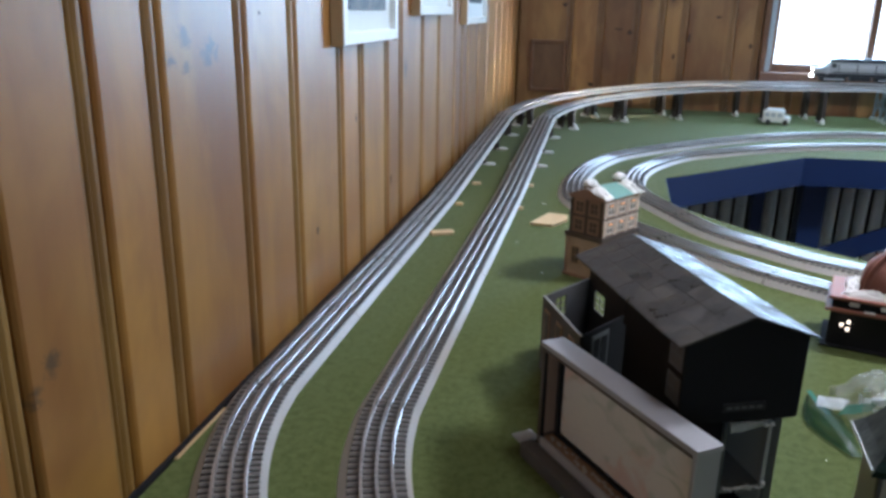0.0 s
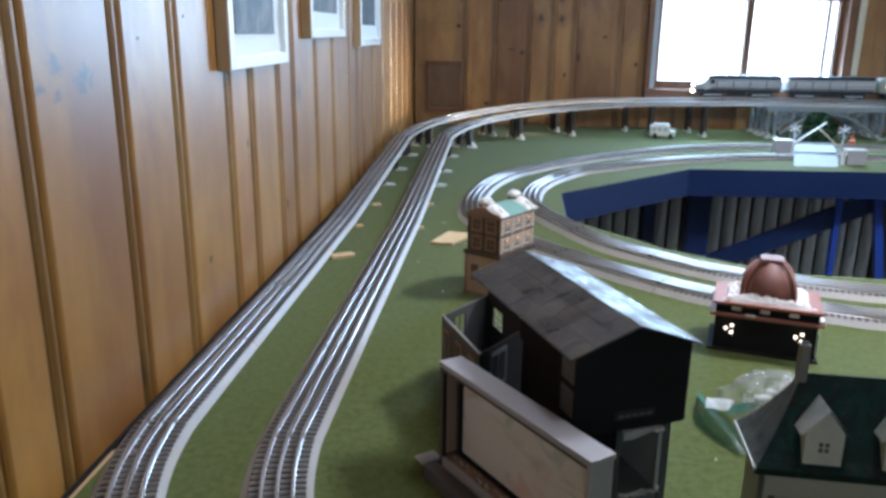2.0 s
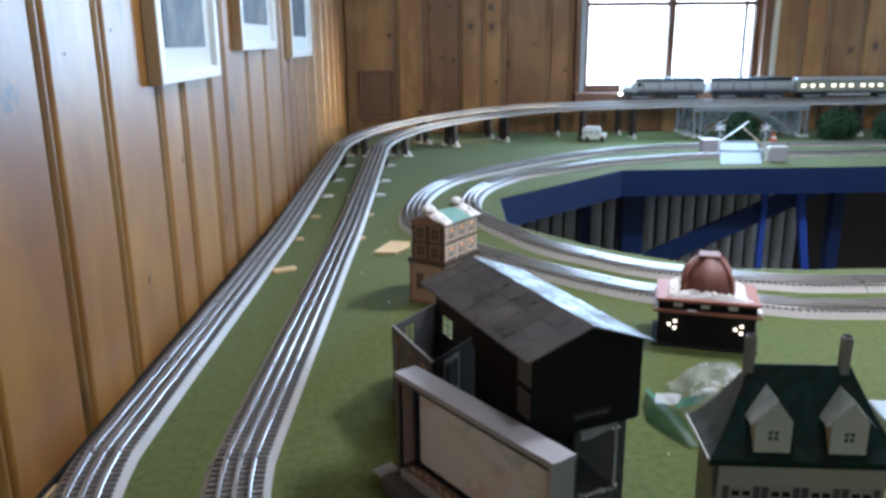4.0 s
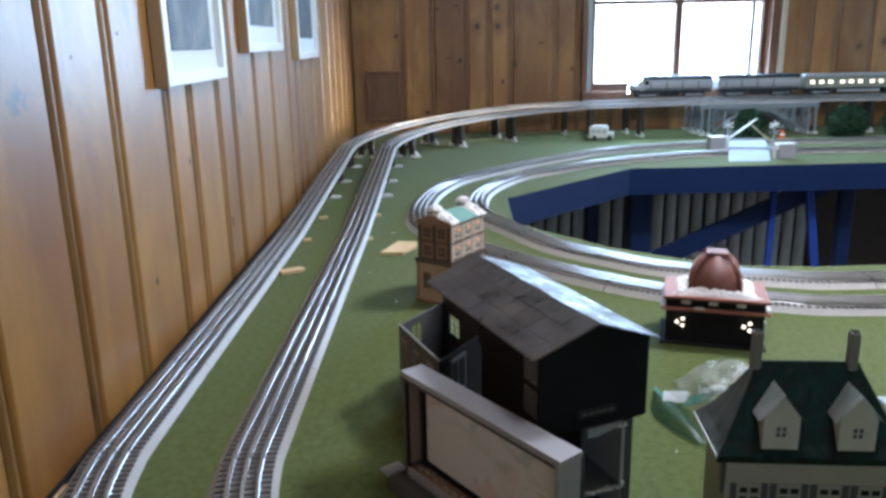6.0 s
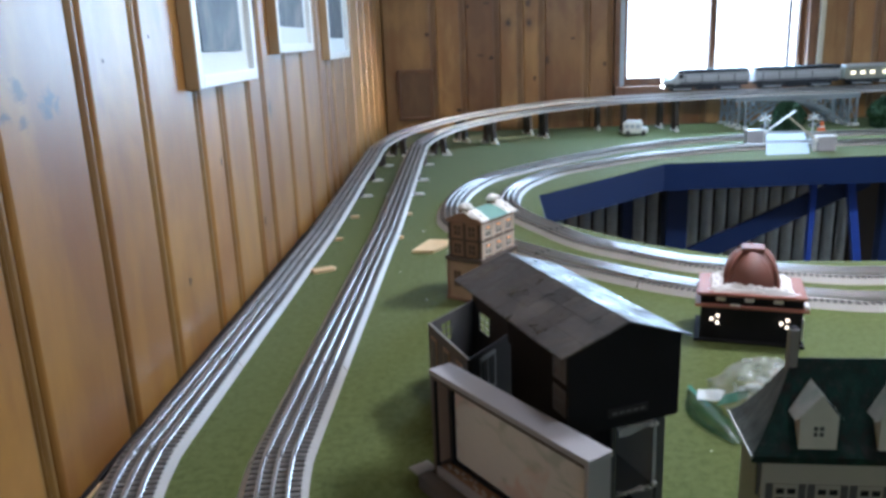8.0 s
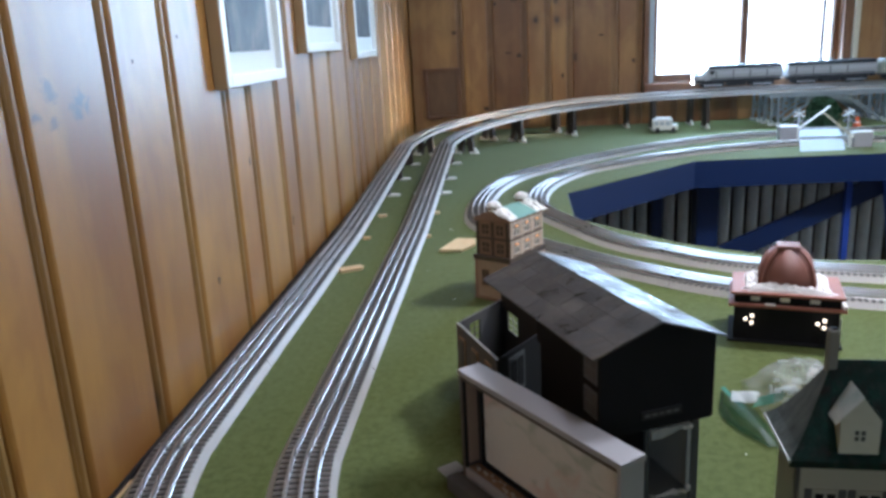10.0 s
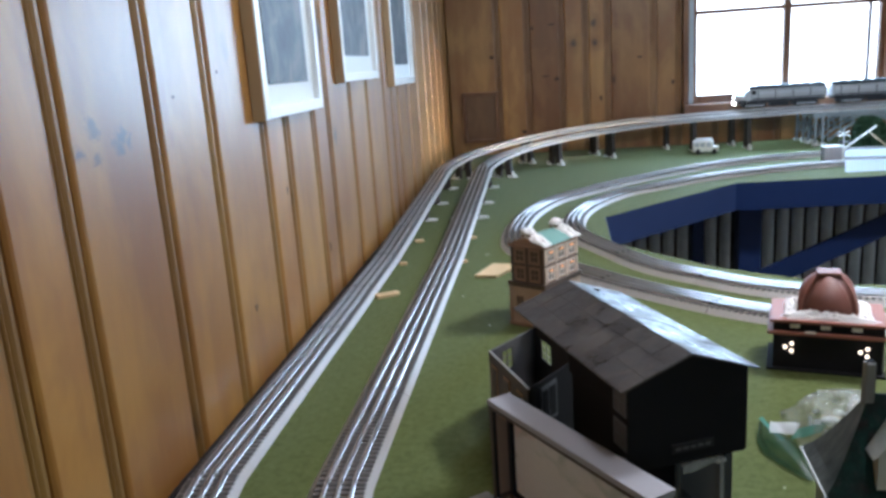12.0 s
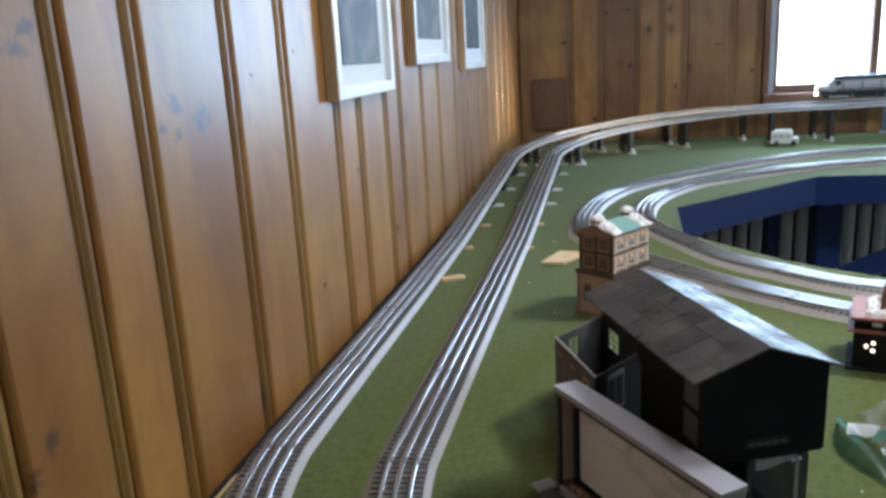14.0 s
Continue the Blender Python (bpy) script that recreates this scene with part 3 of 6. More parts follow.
def picture(y0, y1, z0, z1, mat_w):
    """A white deep-edged frame with a mat and a grey photograph, hung on the left wall."""
    w, h = y1 - y0, z1 - z0
    ob = thing("picture_frame", Matrix.Translation((WALL_X + 0.001, y0, z0)) @ pose(0, 0, 0, 0, 0, 90) @ Matrix.Diagonal((1, -1, 1, 1)),
               "white deep picture frame with grey photograph on pine wall", "picture", "pictures on the wall")
    d, b = 0.022, 0.020
    for q in ((0, b, 0, h), (w - b, w, 0, h), (b, w - b, 0, b), (b, w - b, h - b, h)):
        part("rail", boxed(q[0], q[1], 0, d, q[2], q[3], bevel=0.0015), "frame_white", ob)
    part("side_strip", boxed(-0.0022, -0.0002, 0, d - 0.002, -0.002, h + 0.002), "frame_side", ob, "tan side of the frame")
    part("side_strip", boxed(w + 0.0002, w + 0.0022, 0, d - 0.002, -0.002, h + 0.002), "frame_side", ob, "tan side of the frame")
    part("mat", boxed(b, w - b, 0.004, d - 0.012, b, h - b), "mat_board", ob)
    part("photograph", boxed(mat_w, w - mat_w, d - 0.0125, d - 0.010, mat_w * 0.95, h - mat_w * 0.95), "photo", ob)
    return ob


picture(1.234, 1.572, 0.402, 0.85, 0.058)
picture(1.774, 2.160, 0.447, 0.90, 0.062)
picture(2.402, 2.795, 0.418, 0.87, 0.066)

# ---------------------------------------------------------------- train table
table = thing("train_table", pose(0, 0, 0), "large felt-covered model railway table on blue wooden legs", "table")
OUTER = [(-0.4115, -0.45), (3.6, -0.45), (3.6, 4.055), (-0.4115, 4.055)]
HOLE = [(0.198, 1.985), (0.209, 2.318), (0.703, 2.818), (2.50, 2.87), (2.50, 1.56), (0.78, 1.541), (0.60, 1.562), (0.40, 1.72)]


def ring_slab(bm, outer, hole, z0, z1):
    bm2 = bmesh.new()
    vo = [bm2.verts.new((x, y, 0)) for x, y in outer]
    vh = [bm2.verts.new((x, y, 0)) for x, y in hole]
    es = [bm2.edges.new((l[i], l[(i + 1) % len(l)])) for l in (vo, vh) for i in range(len(l))]
    bmesh.ops.triangle_fill(bm2, edges=es, use_beauty=True)
    for f in bm2.faces:
        c = f.calc_center_median()
        for z in (z0, z1):
            bm.faces.new([bm.verts.new((v.co.x, v.co.y, z)) for v in f.verts])
    bm2.free()
    for l in (outer, hole):
        for i in range(len(l)):
            (ax, ay), (bx, by) = l[i], l[(i + 1) % len(l)]
            bm.faces.new([bm.verts.new(p) for p in ((ax, ay, z0), (bx, by, z0), (bx, by, z1), (ax, ay, z1))])
    bmesh.ops.remove_doubles(bm, verts=bm.verts[:], dist=1e-5)
    return bm


part("felt_top", ring_slab(bmesh.new(), OUTER, HOLE, -0.004, 0.0), "felt", table, "green felt cloth")
part("bare_edge", boxed(-0.4128, -0.4088, 0.664, 0.776, -0.010, 0.0012, bevel=0.0006), "shim", table, "bare pale wood where the felt is worn")
# Black strip for the shade in the gap between table and wall.
part("ledger", boxed(-0.4278, -0.4225, -0.44, 4.04, -0.10, -0.0065), "card", table, "dark strip painted as shade in the gap by the wall")
part("tabletop", ring_slab(bmesh.new(), OUTER, HOLE, -0.022, -0.0042), "ply", table)
for i in range(len(HOLE)):
    (ax, ay), (bx, by) = HOLE[i], HOLE[(i + 1) % len(HOLE)]
    d = Vector((bx - ax, by - ay, 0)).normalized()
    o = Vector((d.y, -d.x, 0)) * -0.006
    bm = bar(bmesh.new(), Vector((ax, ay, -0.0505)) + o, Vector((bx, by, -0.0505)) + o, 0.017, 0.097)
    part("fascia", bm, "blue", table, "dark blue painted board")
for a, b in ((0, 1), (1, 2), (2, 3), (3, 0)):
    p, q = Vector((*OUTER[a], -0.075)), Vector((*OUTER[b], -0.075))
    c = Vector((1.6, 1.8, -0.075))
    p, q = p + (c - p).normalized() * 0.03, q + (c - q).normalized() * 0.03
    part("apron", bar(bmesh.new(), p, q, 0.02, 0.10), "blue", table)
for x, y, w in ((0.80, 3.02, 0.085), (0.62, 3.05, 0.045), (1.62, 3.02, 0.05), (2.45, 3.0, 0.085), (0.10, 2.2, 0.085), (0.10, 0.3, 0.085), (0.7, 1.30, 0.085), (2.4, 1.3, 0.085), (-0.35, 3.9, 0.085), (3.4, 3.9, 0.085), (3.4, 0.0, 0.085)):
    part("leg", boxed(x - w / 2, x + w / 2, y - w / 2, y + w / 2, FLOOR_Z, -0.0225, bevel=0.004), "blue", table)
part("brace", bar(bmesh.new(), (0.80, 2.965, -0.42), (1.50, 2.965, -0.10), 0.02, 0.075), "blue", table)
part("brace", bar(bmesh.new(), (1.30, 2.95, -0.72), (1.30, 2.95, -0.04), 0.022, 0.022), "blue_bright", table, "thin bright blue batten")
part("brace", bar(bmesh.new(), (1.52, 2.95, -0.62), (1.43, 2.95, -0.08), 0.022, 0.03), "blue_bright", table, "thin bright blue batten")

screen = thing("slatted_screen", pose(0, 3.32, 0), "grey vertical slatted screen standing under the table", "screen")
for k in range(23):
    x = 0.30 + k * 0.058
    half = [(x + 0.023 - 0.023 * math.cos(math.pi * q / 8), -0.017 * math.sin(math.pi * q / 8)) for q in range(9)]
    part("slat", prism(bmesh.new(), half + [(x + 0.046, 0.008), (x, 0.008)], FLOOR_Z + 0.002, -0.03), "slat", screen, "", True)
part("rail", boxed(0.28, 1.60, 0.0085, 0.03, -0.70, -0.64), "brown_panel", screen)
part("backing", boxed(0.28, 1.61, 0.0305, 0.042, FLOOR_Z + 0.002, -0.03), "brown_panel", screen)
cup = thing("storage_cupboard", pose(0, 0, 0), "dark brown wooden storage cupboard under the table", "cupboard")
part("body", boxed(1.622, 3.3, 3.312, 3.70, FLOOR_Z + 0.001, -0.03, bevel=0.004), "brown_panel", cup)
for a in (1.630, 2.188, 2.746):
    part("door", boxed(a, a + 0.548, 3.298, 3.3115, FLOOR_Z + 0.06, -0.045, bevel=0.003), "brown_panel", cup)

# ---------------------------------------------------------------- tracks
def arc(cx, cy, r, a0, a1, n):
    return [(cx + r * math.cos(radians(a0 + (a1 - a0) * k / n)), cy + r * math.sin(radians(a0 + (a1 - a0) * k / n))) for k in range(n + 1)]


def smooth_path(ctrl, step=0.02):
    """An even path through control points (Catmull-Rom)."""
    p = [Vector((*c, 0)) if len(c) == 2 else Vector(c) for c in ctrl]
    p = [2 * p[0] - p[1]] + p + [2 * p[-1] - p[-2]]
    out = []
    for a, b, c, d in zip(p, p[1:], p[2:], p[3:]):
        n = max(2, int((c - b).length / step))
        for k in range(n):
            t = k / n
            out.append(0.5 * ((2 * b) + (c - a) * t + (2 * a - 5 * b + 4 * c - d) * t * t + (3 * b - a - 3 * c + d) * t ** 3))
    out.append(p[-2])
    return out


def resample(pts, step):
    out, carry = [pts[0].copy()], 0.0
    for a, b in zip(pts, pts[1:]):
        l = (b - a).length
        d = step - carry
        while d <= l:
            out.append(a.lerp(b, d / l))
            d += step
        carry = (carry + l) % step if l else carry
        carry = l - (d - step)
    return out


ROAD_H = 0.0095
ROAD = [(-0.0392, 0.0), (-0.0290, ROAD_H), (0.0290, ROAD_H), (0.0365, 0.0)]
RAIL = [(-0.0022, 0), (-0.0010, 0.0012), (-0.0010, 0.0045), (-0.0013, 0.0055), (-0.0013, 0.0070), (0.0013, 0.0070), (0.0013, 0.0055), (0.0010, 0.0045), (0.0010, 0.0012), (0.0022, 0)]


TIE_V = [(i * w, j * 0.0026, z) for w, z in ((0.0300, ROAD_H + 0.0002), (0.0285, ROAD_H + 0.0028)) for i, j in ((-1, -1), (1, -1), (1, 1), (-1, 1))]
TIE_F = [(4, 5, 6, 7), (0, 1, 5, 4), (1, 2, 6, 5), (2, 3, 7, 6), (3, 0, 4, 7)]
TIE = bpy.data.meshes.new("tie")
TIE.from_pydata(TIE_V, [], TIE_F)
TIE.materials.append(M["tie"])


def track(name, pts, label, near, section=0.254):
    ob = thing(name, pose(0, 0, 0), label, "model track", "model tracks on the table")
    n = max(1, round(section / 0.02))
    pts = resample(pts, 0.02)
    for i in range(0, len(pts) - 1, n):
        seg = pts[i:i + n + 1]
        if len(seg) < 2:
            break
        seg = [seg[0].lerp(seg[1], 0.05)] + seg[1:-1] + [seg[-1].lerp(seg[-2], 0.05)]
        part("roadbed", sweep(bmesh.new(), seg, ROAD), "roadbed", ob)
        top = sweep(bmesh.new(), [p + Vector((0, 0, ROAD_H)) for p in seg], [(-0.0275, 0.0), (-0.0275, 0.0006), (0.0275, 0.0006), (0.0275, 0.0)])
        part("ballast_top", top, "ballast", ob)
        if i:
            d = (seg[1] - seg[0]).normalized()
            side = Vector((d.y, -d.x, 0))
            up = Vector((0, 0, ROAD_H + 0.0050))
            for u in (-0.016, 0.0, 0.016):
                a = seg[0] + side * u + up
                part("rail_joiner", bar(bmesh.new(), a - d * 0.0045, a + d * 0.0045, 0.0042, 0.0030), "tie", ob, "dark rail joiner")
    for u in (-0.016, 0.0, 0.016):
        part("rail", sweep(bmesh.new(), [p + Vector((0, 0, ROAD_H + 0.0022)) for p in pts], [(a + u, b) for a, b in RAIL]), "rail", ob, "bright tinplate rail")
    verts, faces = [], []
    q = resample(pts, 0.0105)
    for a, b in zip(q, q[1:]):
        d = (b - a).normalized()
        if near(a):
            t = new("tie", TIE)
            t.parent = ob
            t.matrix_world = Matrix.Translation(a) @ pose(0, 0, 0, 0, 0, math.degrees(math.atan2(d.y, d.x)) - 90)
            continue
        side = Vector((d.y, -d.x, 0)).normalized()
        k = len(verts)
        verts += [a + side * x + d * y + Vector((0, 0, z)) for x, y, z in TIE_V]
        faces += [tuple(k + c for c in f) for f in TIE_F]
    me = bpy.data.meshes.new("tie_strip")
    me.from_pydata(verts, [], faces)
    me.materials.append(M["tie"])
    t = new("tie_strip", me)
    t.parent = ob
    t["kind"], t["label"] = "stuff", "dark ties under the rails"
    return ob


CX, CY, NY = 0.70, 2.88, 0.84


def outer_line(off):
    """Line along the left wall and round the far corner; off is the distance outside the inner of the two lines."""
    r = 0.896 + off
    near = arc(-0.216 - off + 0.62, NY + off * 0.12, 0.62, 255, 180, 24)
    line = near + [(-0.214 - off, 1.2), (-0.210 - off, 1.6), (-0.202 - off, 2.1)] + arc(CX, CY, r, 175, 90, 26) + [(1.2, CY + r), (1.8, CY + r + 0.01), (2.6, CY + r + 0.02), (3.5, CY + r + 0.02)]
    return smooth_path(line, 0.03)


def lifted(pts, off):
    """The grade: level to the shims, then up the trestle to the far straight."""
    out = []
    for p in pts:
        if p.y < 1.45:
            s = 0.0
        elif p.x < CX and p.y < CY:
            s = p.y - 1.45
        elif p.x < CX:
            s = CY - 1.45 + (0.896 + off) * math.acos(max(-1, min(1, (CX - p.x) / (0.896 + off))))
        else:
            s = CY - 1.45 + (0.896 + off) * 1.5708 + p.x - CX
        knots = [(0, 0), (0.4, 0.006), (0.65, 0.020), (0.95, 0.036), (1.43, 0.060), (2.2, 0.100), (2.84, 0.136), (3.5, 0.150), (9, 0.150)]
        for (a, ha), (b, hb) in zip(knots, knots[1:]):
            if s <= b:
                h = ha + (hb - ha) * (s - a) / (b - a)
                break
        out.append(Vector((p.x, p.y, h + 0.0005)))
    return out


LINE_A = lifted(outer_line(0.0), 0.0)
LINE_B = lifted(outer_line(0.160), 0.160)
track("elevated_track", LINE_A, "grey roadbed model track climbing from the felt onto a trestle", lambda p: p.x < 0.3 and 0.5 < p.y < 2.2)
track("elevated_track", LINE_B, "grey roadbed model track climbing beside the pine wall onto a trestle", lambda p: p.x < 0.3 and 0.5 < p.y < 2.2)
IN1 = [(2.9, 1.285), (1.4, 1.285), (0.75, 1.283), (0.59, 1.312), (0.41, 1.378), (0.24, 1.53), (0.07, 1.74), (-0.03, 1.92), (-0.05, 2.06), (-0.042, 2.22), (-0.008, 2.40), (0.06, 2.58), (0.155, 2.71), (0.27, 2.842), (0.46, 3.03), (0.69, 3.218), (0.95, 3.345), (1.25, 3.40), (1.8, 3.42), (3.3, 3.42)]
IN2 = [(2.9, 1.425), (1.4, 1.425), (0.80, 1.425), (0.655, 1.445), (0.46, 1.525), (0.362, 1.611), (0.268, 1.715), (0.195, 1.87), (0.13, 2.03), (0.108, 2.16), (0.128, 2.33), (0.185, 2.49), (0.29, 2.66), (0.40, 2.752), (0.63, 2.926), (0.88, 3.035), (1.10, 3.098), (1.5, 3.125), (3.3, 3.13)]
for c in (IN1, IN2):
    track("oval_track", [p + Vector((0, 0, 0.0005)) for p in smooth_path(c, 0.03)], "grey roadbed model track curving round the oval on green felt", lambda p: p.x < 1.0 and p.y < 2.0)


# ---------------------------------------------------------------- trestle piers, shims
def pier(p, d, tall):
    """A trestle pier: two battered legs on a foot, with a cap under the track."""
    h = p.z - 0.001
    ob = thing("trestle_pier", Matrix.Translation((p.x, p.y, 0)) @ pose(0, 0, 0, 0, 0, math.degrees(math.atan2(d.y, d.x)) - 90), "dark plastic trestle pier with pale splayed feet under the track", "trestle pier", "trestle piers")
    bm = bmesh.new()
    if tall:
        w = 0.018
        part("leg", bar(bmesh.new(), (-0.026, 0, 0.004), (-0.018, 0, h - 0.012), w, 0.024), "dark_wood", ob)
        part("leg", bar(bmesh.new(), (0.026, 0, 0.004), (0.018, 0, h - 0.012), w, 0.024), "dark_wood", ob)
        part("cross_brace", bar(bmesh.new(), (-0.023, 0, h * 0.3), (0.020, 0, h * 0.72), 0.005, 0.006), "dark_wood", ob)
    else:
        part("leg", boxed(-0.030, 0.030, -0.010, 0.010, 0.003, max(0.006, h - 0.005)), "dark_wood", ob)
    part("cap", boxed(-0.036, 0.036, -0.011, 0.011, max(0.004, h - 0.011), h, bevel=0.001), "dark_wood", ob)
    for s in (-1, 1):
        bm = bmesh.new()
        f = [(0.020 * s, -0.012), (0.048 * s, -0.010), (0.060 * s, -0.004), (0.060 * s, 0.004), (0.048 * s, 0.010), (0.020 * s, 0.012)]
        prism(bm, f if s > 0 else f[::-1], 0.0, 0.024 if tall else 0.007)
        if tall:
            for v in bm.verts:
                if v.co.z > 0.01:
                    v.co.x = 0.026 * s + (v.co.x - 0.026 * s) * 0.45
                    v.co.y *= 0.45
        else:
            bmesh.ops.bevel(bm, geom=bm.edges[:], offset=0.0022, segments=2, affect="EDGES")
        part("foot", bm, "white", ob, "pale foot")


def on_line(line, y=None, x=None):
    """The point of a line, and its heading, at a given y on the wall side or a given x on the far side."""
    c = [k for k in range(len(line) - 1) if (line[k].x < 0.0 if y is not None else line[k].y > 3.0)]
    k = min(c, key=lambda q: abs(line[q].y - y) if y is not None else abs(line[q].x - x))
    return line[k], line[k + 1] - line[k]


for line, ys, xs in ((LINE_A, (2.37, 2.64, 2.95, 3.22), (0.09, 0.345, 0.745, 1.0)), (LINE_B, (2.37, 2.64, 2.97, 3.25), (-0.03, 0.285, 0.665, 0.955))):
    for k, (p, d) in enumerate([on_line(line, y=v) for v in ys] + [on_line(line, x=v) for v in xs]):
        pier(p, d, k >= 3)


def chip(x, y, z, w, l, h, turn, label):
    bm = bmesh.new()
    prism(bm, [(-l / 2, -w / 2), (l * 0.35, -w / 2), (l / 2, -w * 0.1), (l * 0.42, w / 2), (-l / 2, w / 2)], 0, h)
    ob = part("wood_shim", bm, "shim")
    ob.matrix_world = pose(x, y, z, 0, 0, turn)
    tagged(ob, label, "wood shim", "wood shims")


for (x, y), turn, l, w in (((-0.308, 1.580), 28, 0.052, 0.026), ((-0.318, 1.84), 8, 0.018, 0.014), ((-0.314, 2.085), 20, 0.024, 0.018), ((-0.168, 1.84), 6, 0.016, 0.014), ((-0.165, 2.10), 6, 0.016, 0.014)):
    chip(x, y, 0.0, w, l, 0.005, turn, "pale raw wood shim wedged under the track edge")
bm = bmesh.new()
prism(bm, [(-0.050, -0.048), (0.000, -0.054), (0.031, 0.000), (0.031, 0.041), (-0.015, 0.051), (-0.022, 0.030)], 0, 0.007)
bmesh.ops.bevel(bm, geom=bm.edges[:], offset=0.0012, segments=1, affect="EDGES")
flat = part("wood_offcut", bm, "shim")
flat.matrix_world = pose(-0.081, 1.745, 0)
tagged(flat, "flat pale splintered piece of raw wood lying on the felt", "wood offcut", "wood shims")


# ---------------------------------------------------------------- model buildings
def framed_window(parent, cx, z0, w, h, y, frame_mat, pane_mat, bars=True, out=-1, axis="x"):
    """A small cast window on a wall: frame, glazing bars and a dark or lit pane. out: which way it faces."""
    t = max(0.0009, w * 0.11)
    d = 0.0012 * out

    def bx(bm, a0, a1, b0, b1, o0, o1):
        lo, hi = min(o0, o1), max(o0, o1)
        return box(bm, a0, a1, lo, hi, b0, b1) if axis == "x" else box(bm, lo, hi, a0, a1, b0, b1)

    fr = bmesh.new()
    for q in ((cx - w / 2, cx - w / 2 + t, z0, z0 + h), (cx + w / 2 - t, cx + w / 2, z0, z0 + h), (cx - w / 2 + t, cx + w / 2 - t, z0, z0 + t), (cx - w / 2 + t, cx + w / 2 - t, z0 + h - t, z0 + h)):
        bx(fr, *q, y, y + d)
    if bars:
        bx(fr, cx - t / 3, cx + t / 3, z0 + t, z0 + h - t, y, y + d * 0.8)
        bx(fr, cx - w / 2 + t, cx - t / 3, z0 + h * 0.5 - t / 3, z0 + h * 0.5 + t / 3, y, y + d * 0.8)
        bx(fr, cx + t / 3, cx + w / 2 - t, z0 + h * 0.5 - t / 3, z0 + h * 0.5 + t / 3, y, y + d * 0.8)
    win_ = part("window", fr, frame_mat, parent)
    part("pane", bx(bmesh.new(), cx - w / 2 + t * 0.6, cx + w / 2 - t * 0.6, z0 + t * 0.6, z0 + h - t * 0.6, y + d * 0.1, y + d * 0.4), pane_mat, win_)
    return win_


def slab_pair(x0, x1, y0, y1, z_eave, z_ridge, t):
    """Two sloping roof sheets along y, meeting at a ridge; returns left and right."""
    xm = (x0 + x1) / 2
    out = []
    for a, b in ((x0, xm), (x1, xm)):
        bm = bmesh.new()
        v = [bm.verts.new(p) for p in ((a, y0, z_eave), (b, y0, z_ridge), (b, y1, z_ridge), (a, y1, z_eave), (a, y0, z_eave + t), (b, y0, z_ridge + t), (b, y1, z_ridge + t), (a, y1, z_eave + t))]
        for f in ((0, 1, 2, 3), (4, 5, 6, 7), (0, 1, 5, 4), (1, 2, 6, 5), (2, 3, 7, 6), (3, 0, 4, 7)):
            bm.faces.new([v[k] for k in f])
        out.append(bm)
    return out


def lump(name, size, parent, mat, m, seed, rough=0.35, sub=3, label=""):
    """A soft irregular lump."""
    bm = bmesh.new()
    bmesh.ops.create_icosphere(bm, subdivisions=sub, radius=1.0)
    for v in bm.verts:
        k = 1 + rough * noise.noise(v.co * 1.7 + Vector((seed, seed * 2.3, 0))) + rough * 0.4 * noise.noise(v.co * 4.0 + Vector((seed, 0, 3)))
        v.co = v.co * k
        if v.co.z < -0.35:
            v.co.z = -0.35
    bmesh.ops.transform(bm, matrix=m @ Matrix.Diagonal((*size, 1)), verts=bm.verts[:])
    return part(name, bm, mat, parent, label, True)


# dark warehouse with an overhanging upper storey and an open-topped yard behind it
barn = thing("model_warehouse", pose(0.084, 0.6405, 0, 0, 0, 22.2), "black card model warehouse with shingled gable roof, roofless yard behind", "model building")
BW, BL, ZE, ZR, ZU = 0.1320, 0.2545, 0.1925, 0.2160, 0.1145
for q in ((0.060, 0.0635, 0.052, BL - 0.012), (BW - 0.0090, BW - 0.0055, 0.010, BL - 0.012), (0.0640, BW - 0.0095, BL - 0.0155, BL - 0.012), (0.014, 0.0175, 0.010, 0.0485), (0.014, 0.0630, 0.0487, 0.0518)):
    part("upper_wall", boxed(q[0], q[1], q[2], q[3], ZU, ZE + 0.0015 + (0.012 if q[1] < 0.07 and q[0] > 0.05 else 0.0)), "card", barn)
bm = bmesh.new()
pts = [(0.009, ZU), (BW - 0.0055, ZU), (BW - 0.0055, ZE + 0.0008), (BW / 2, ZR - 0.0005), (0.009, ZE + 0.0015)]
f0 = [bm.verts.new((x, 0.0075, z)) for x, z in pts]
f1 = [bm.verts.new((x, 0.0100, z)) for x, z in pts]
for i in range(5):
    bm.faces.new((f0[i], f0[(i + 1) % 5], f1[(i + 1) % 5], f1[i]))
bm.faces.new(f0)
bm.faces.new(f1[::-1])
part("gable_wall", bm, "card", barn)
part("upper_floor", boxed(0.060, BW - 0.0055, 0.0105, BL - 0.012, ZU - 0.003, ZU - 0.0002), "card", barn)
part("upper_floor", boxed(0.014, 0.0598, 0.0105, 0.0518, ZU - 0.003, ZU - 0.0002), "card", barn)
framed_window(barn, 0.120, 0.140, 0.026, 0.030, 0.0599, "grey_dark", "card_soft", True, -1, "y")
left, right = slab_pair(-0.001, BW + 0.001, 0.0, BL, ZE, ZR, 0.0016)
part("roof_slope", left, "roof_sheen", barn)
part("roof_slope", right, "roof_sheen", barn)
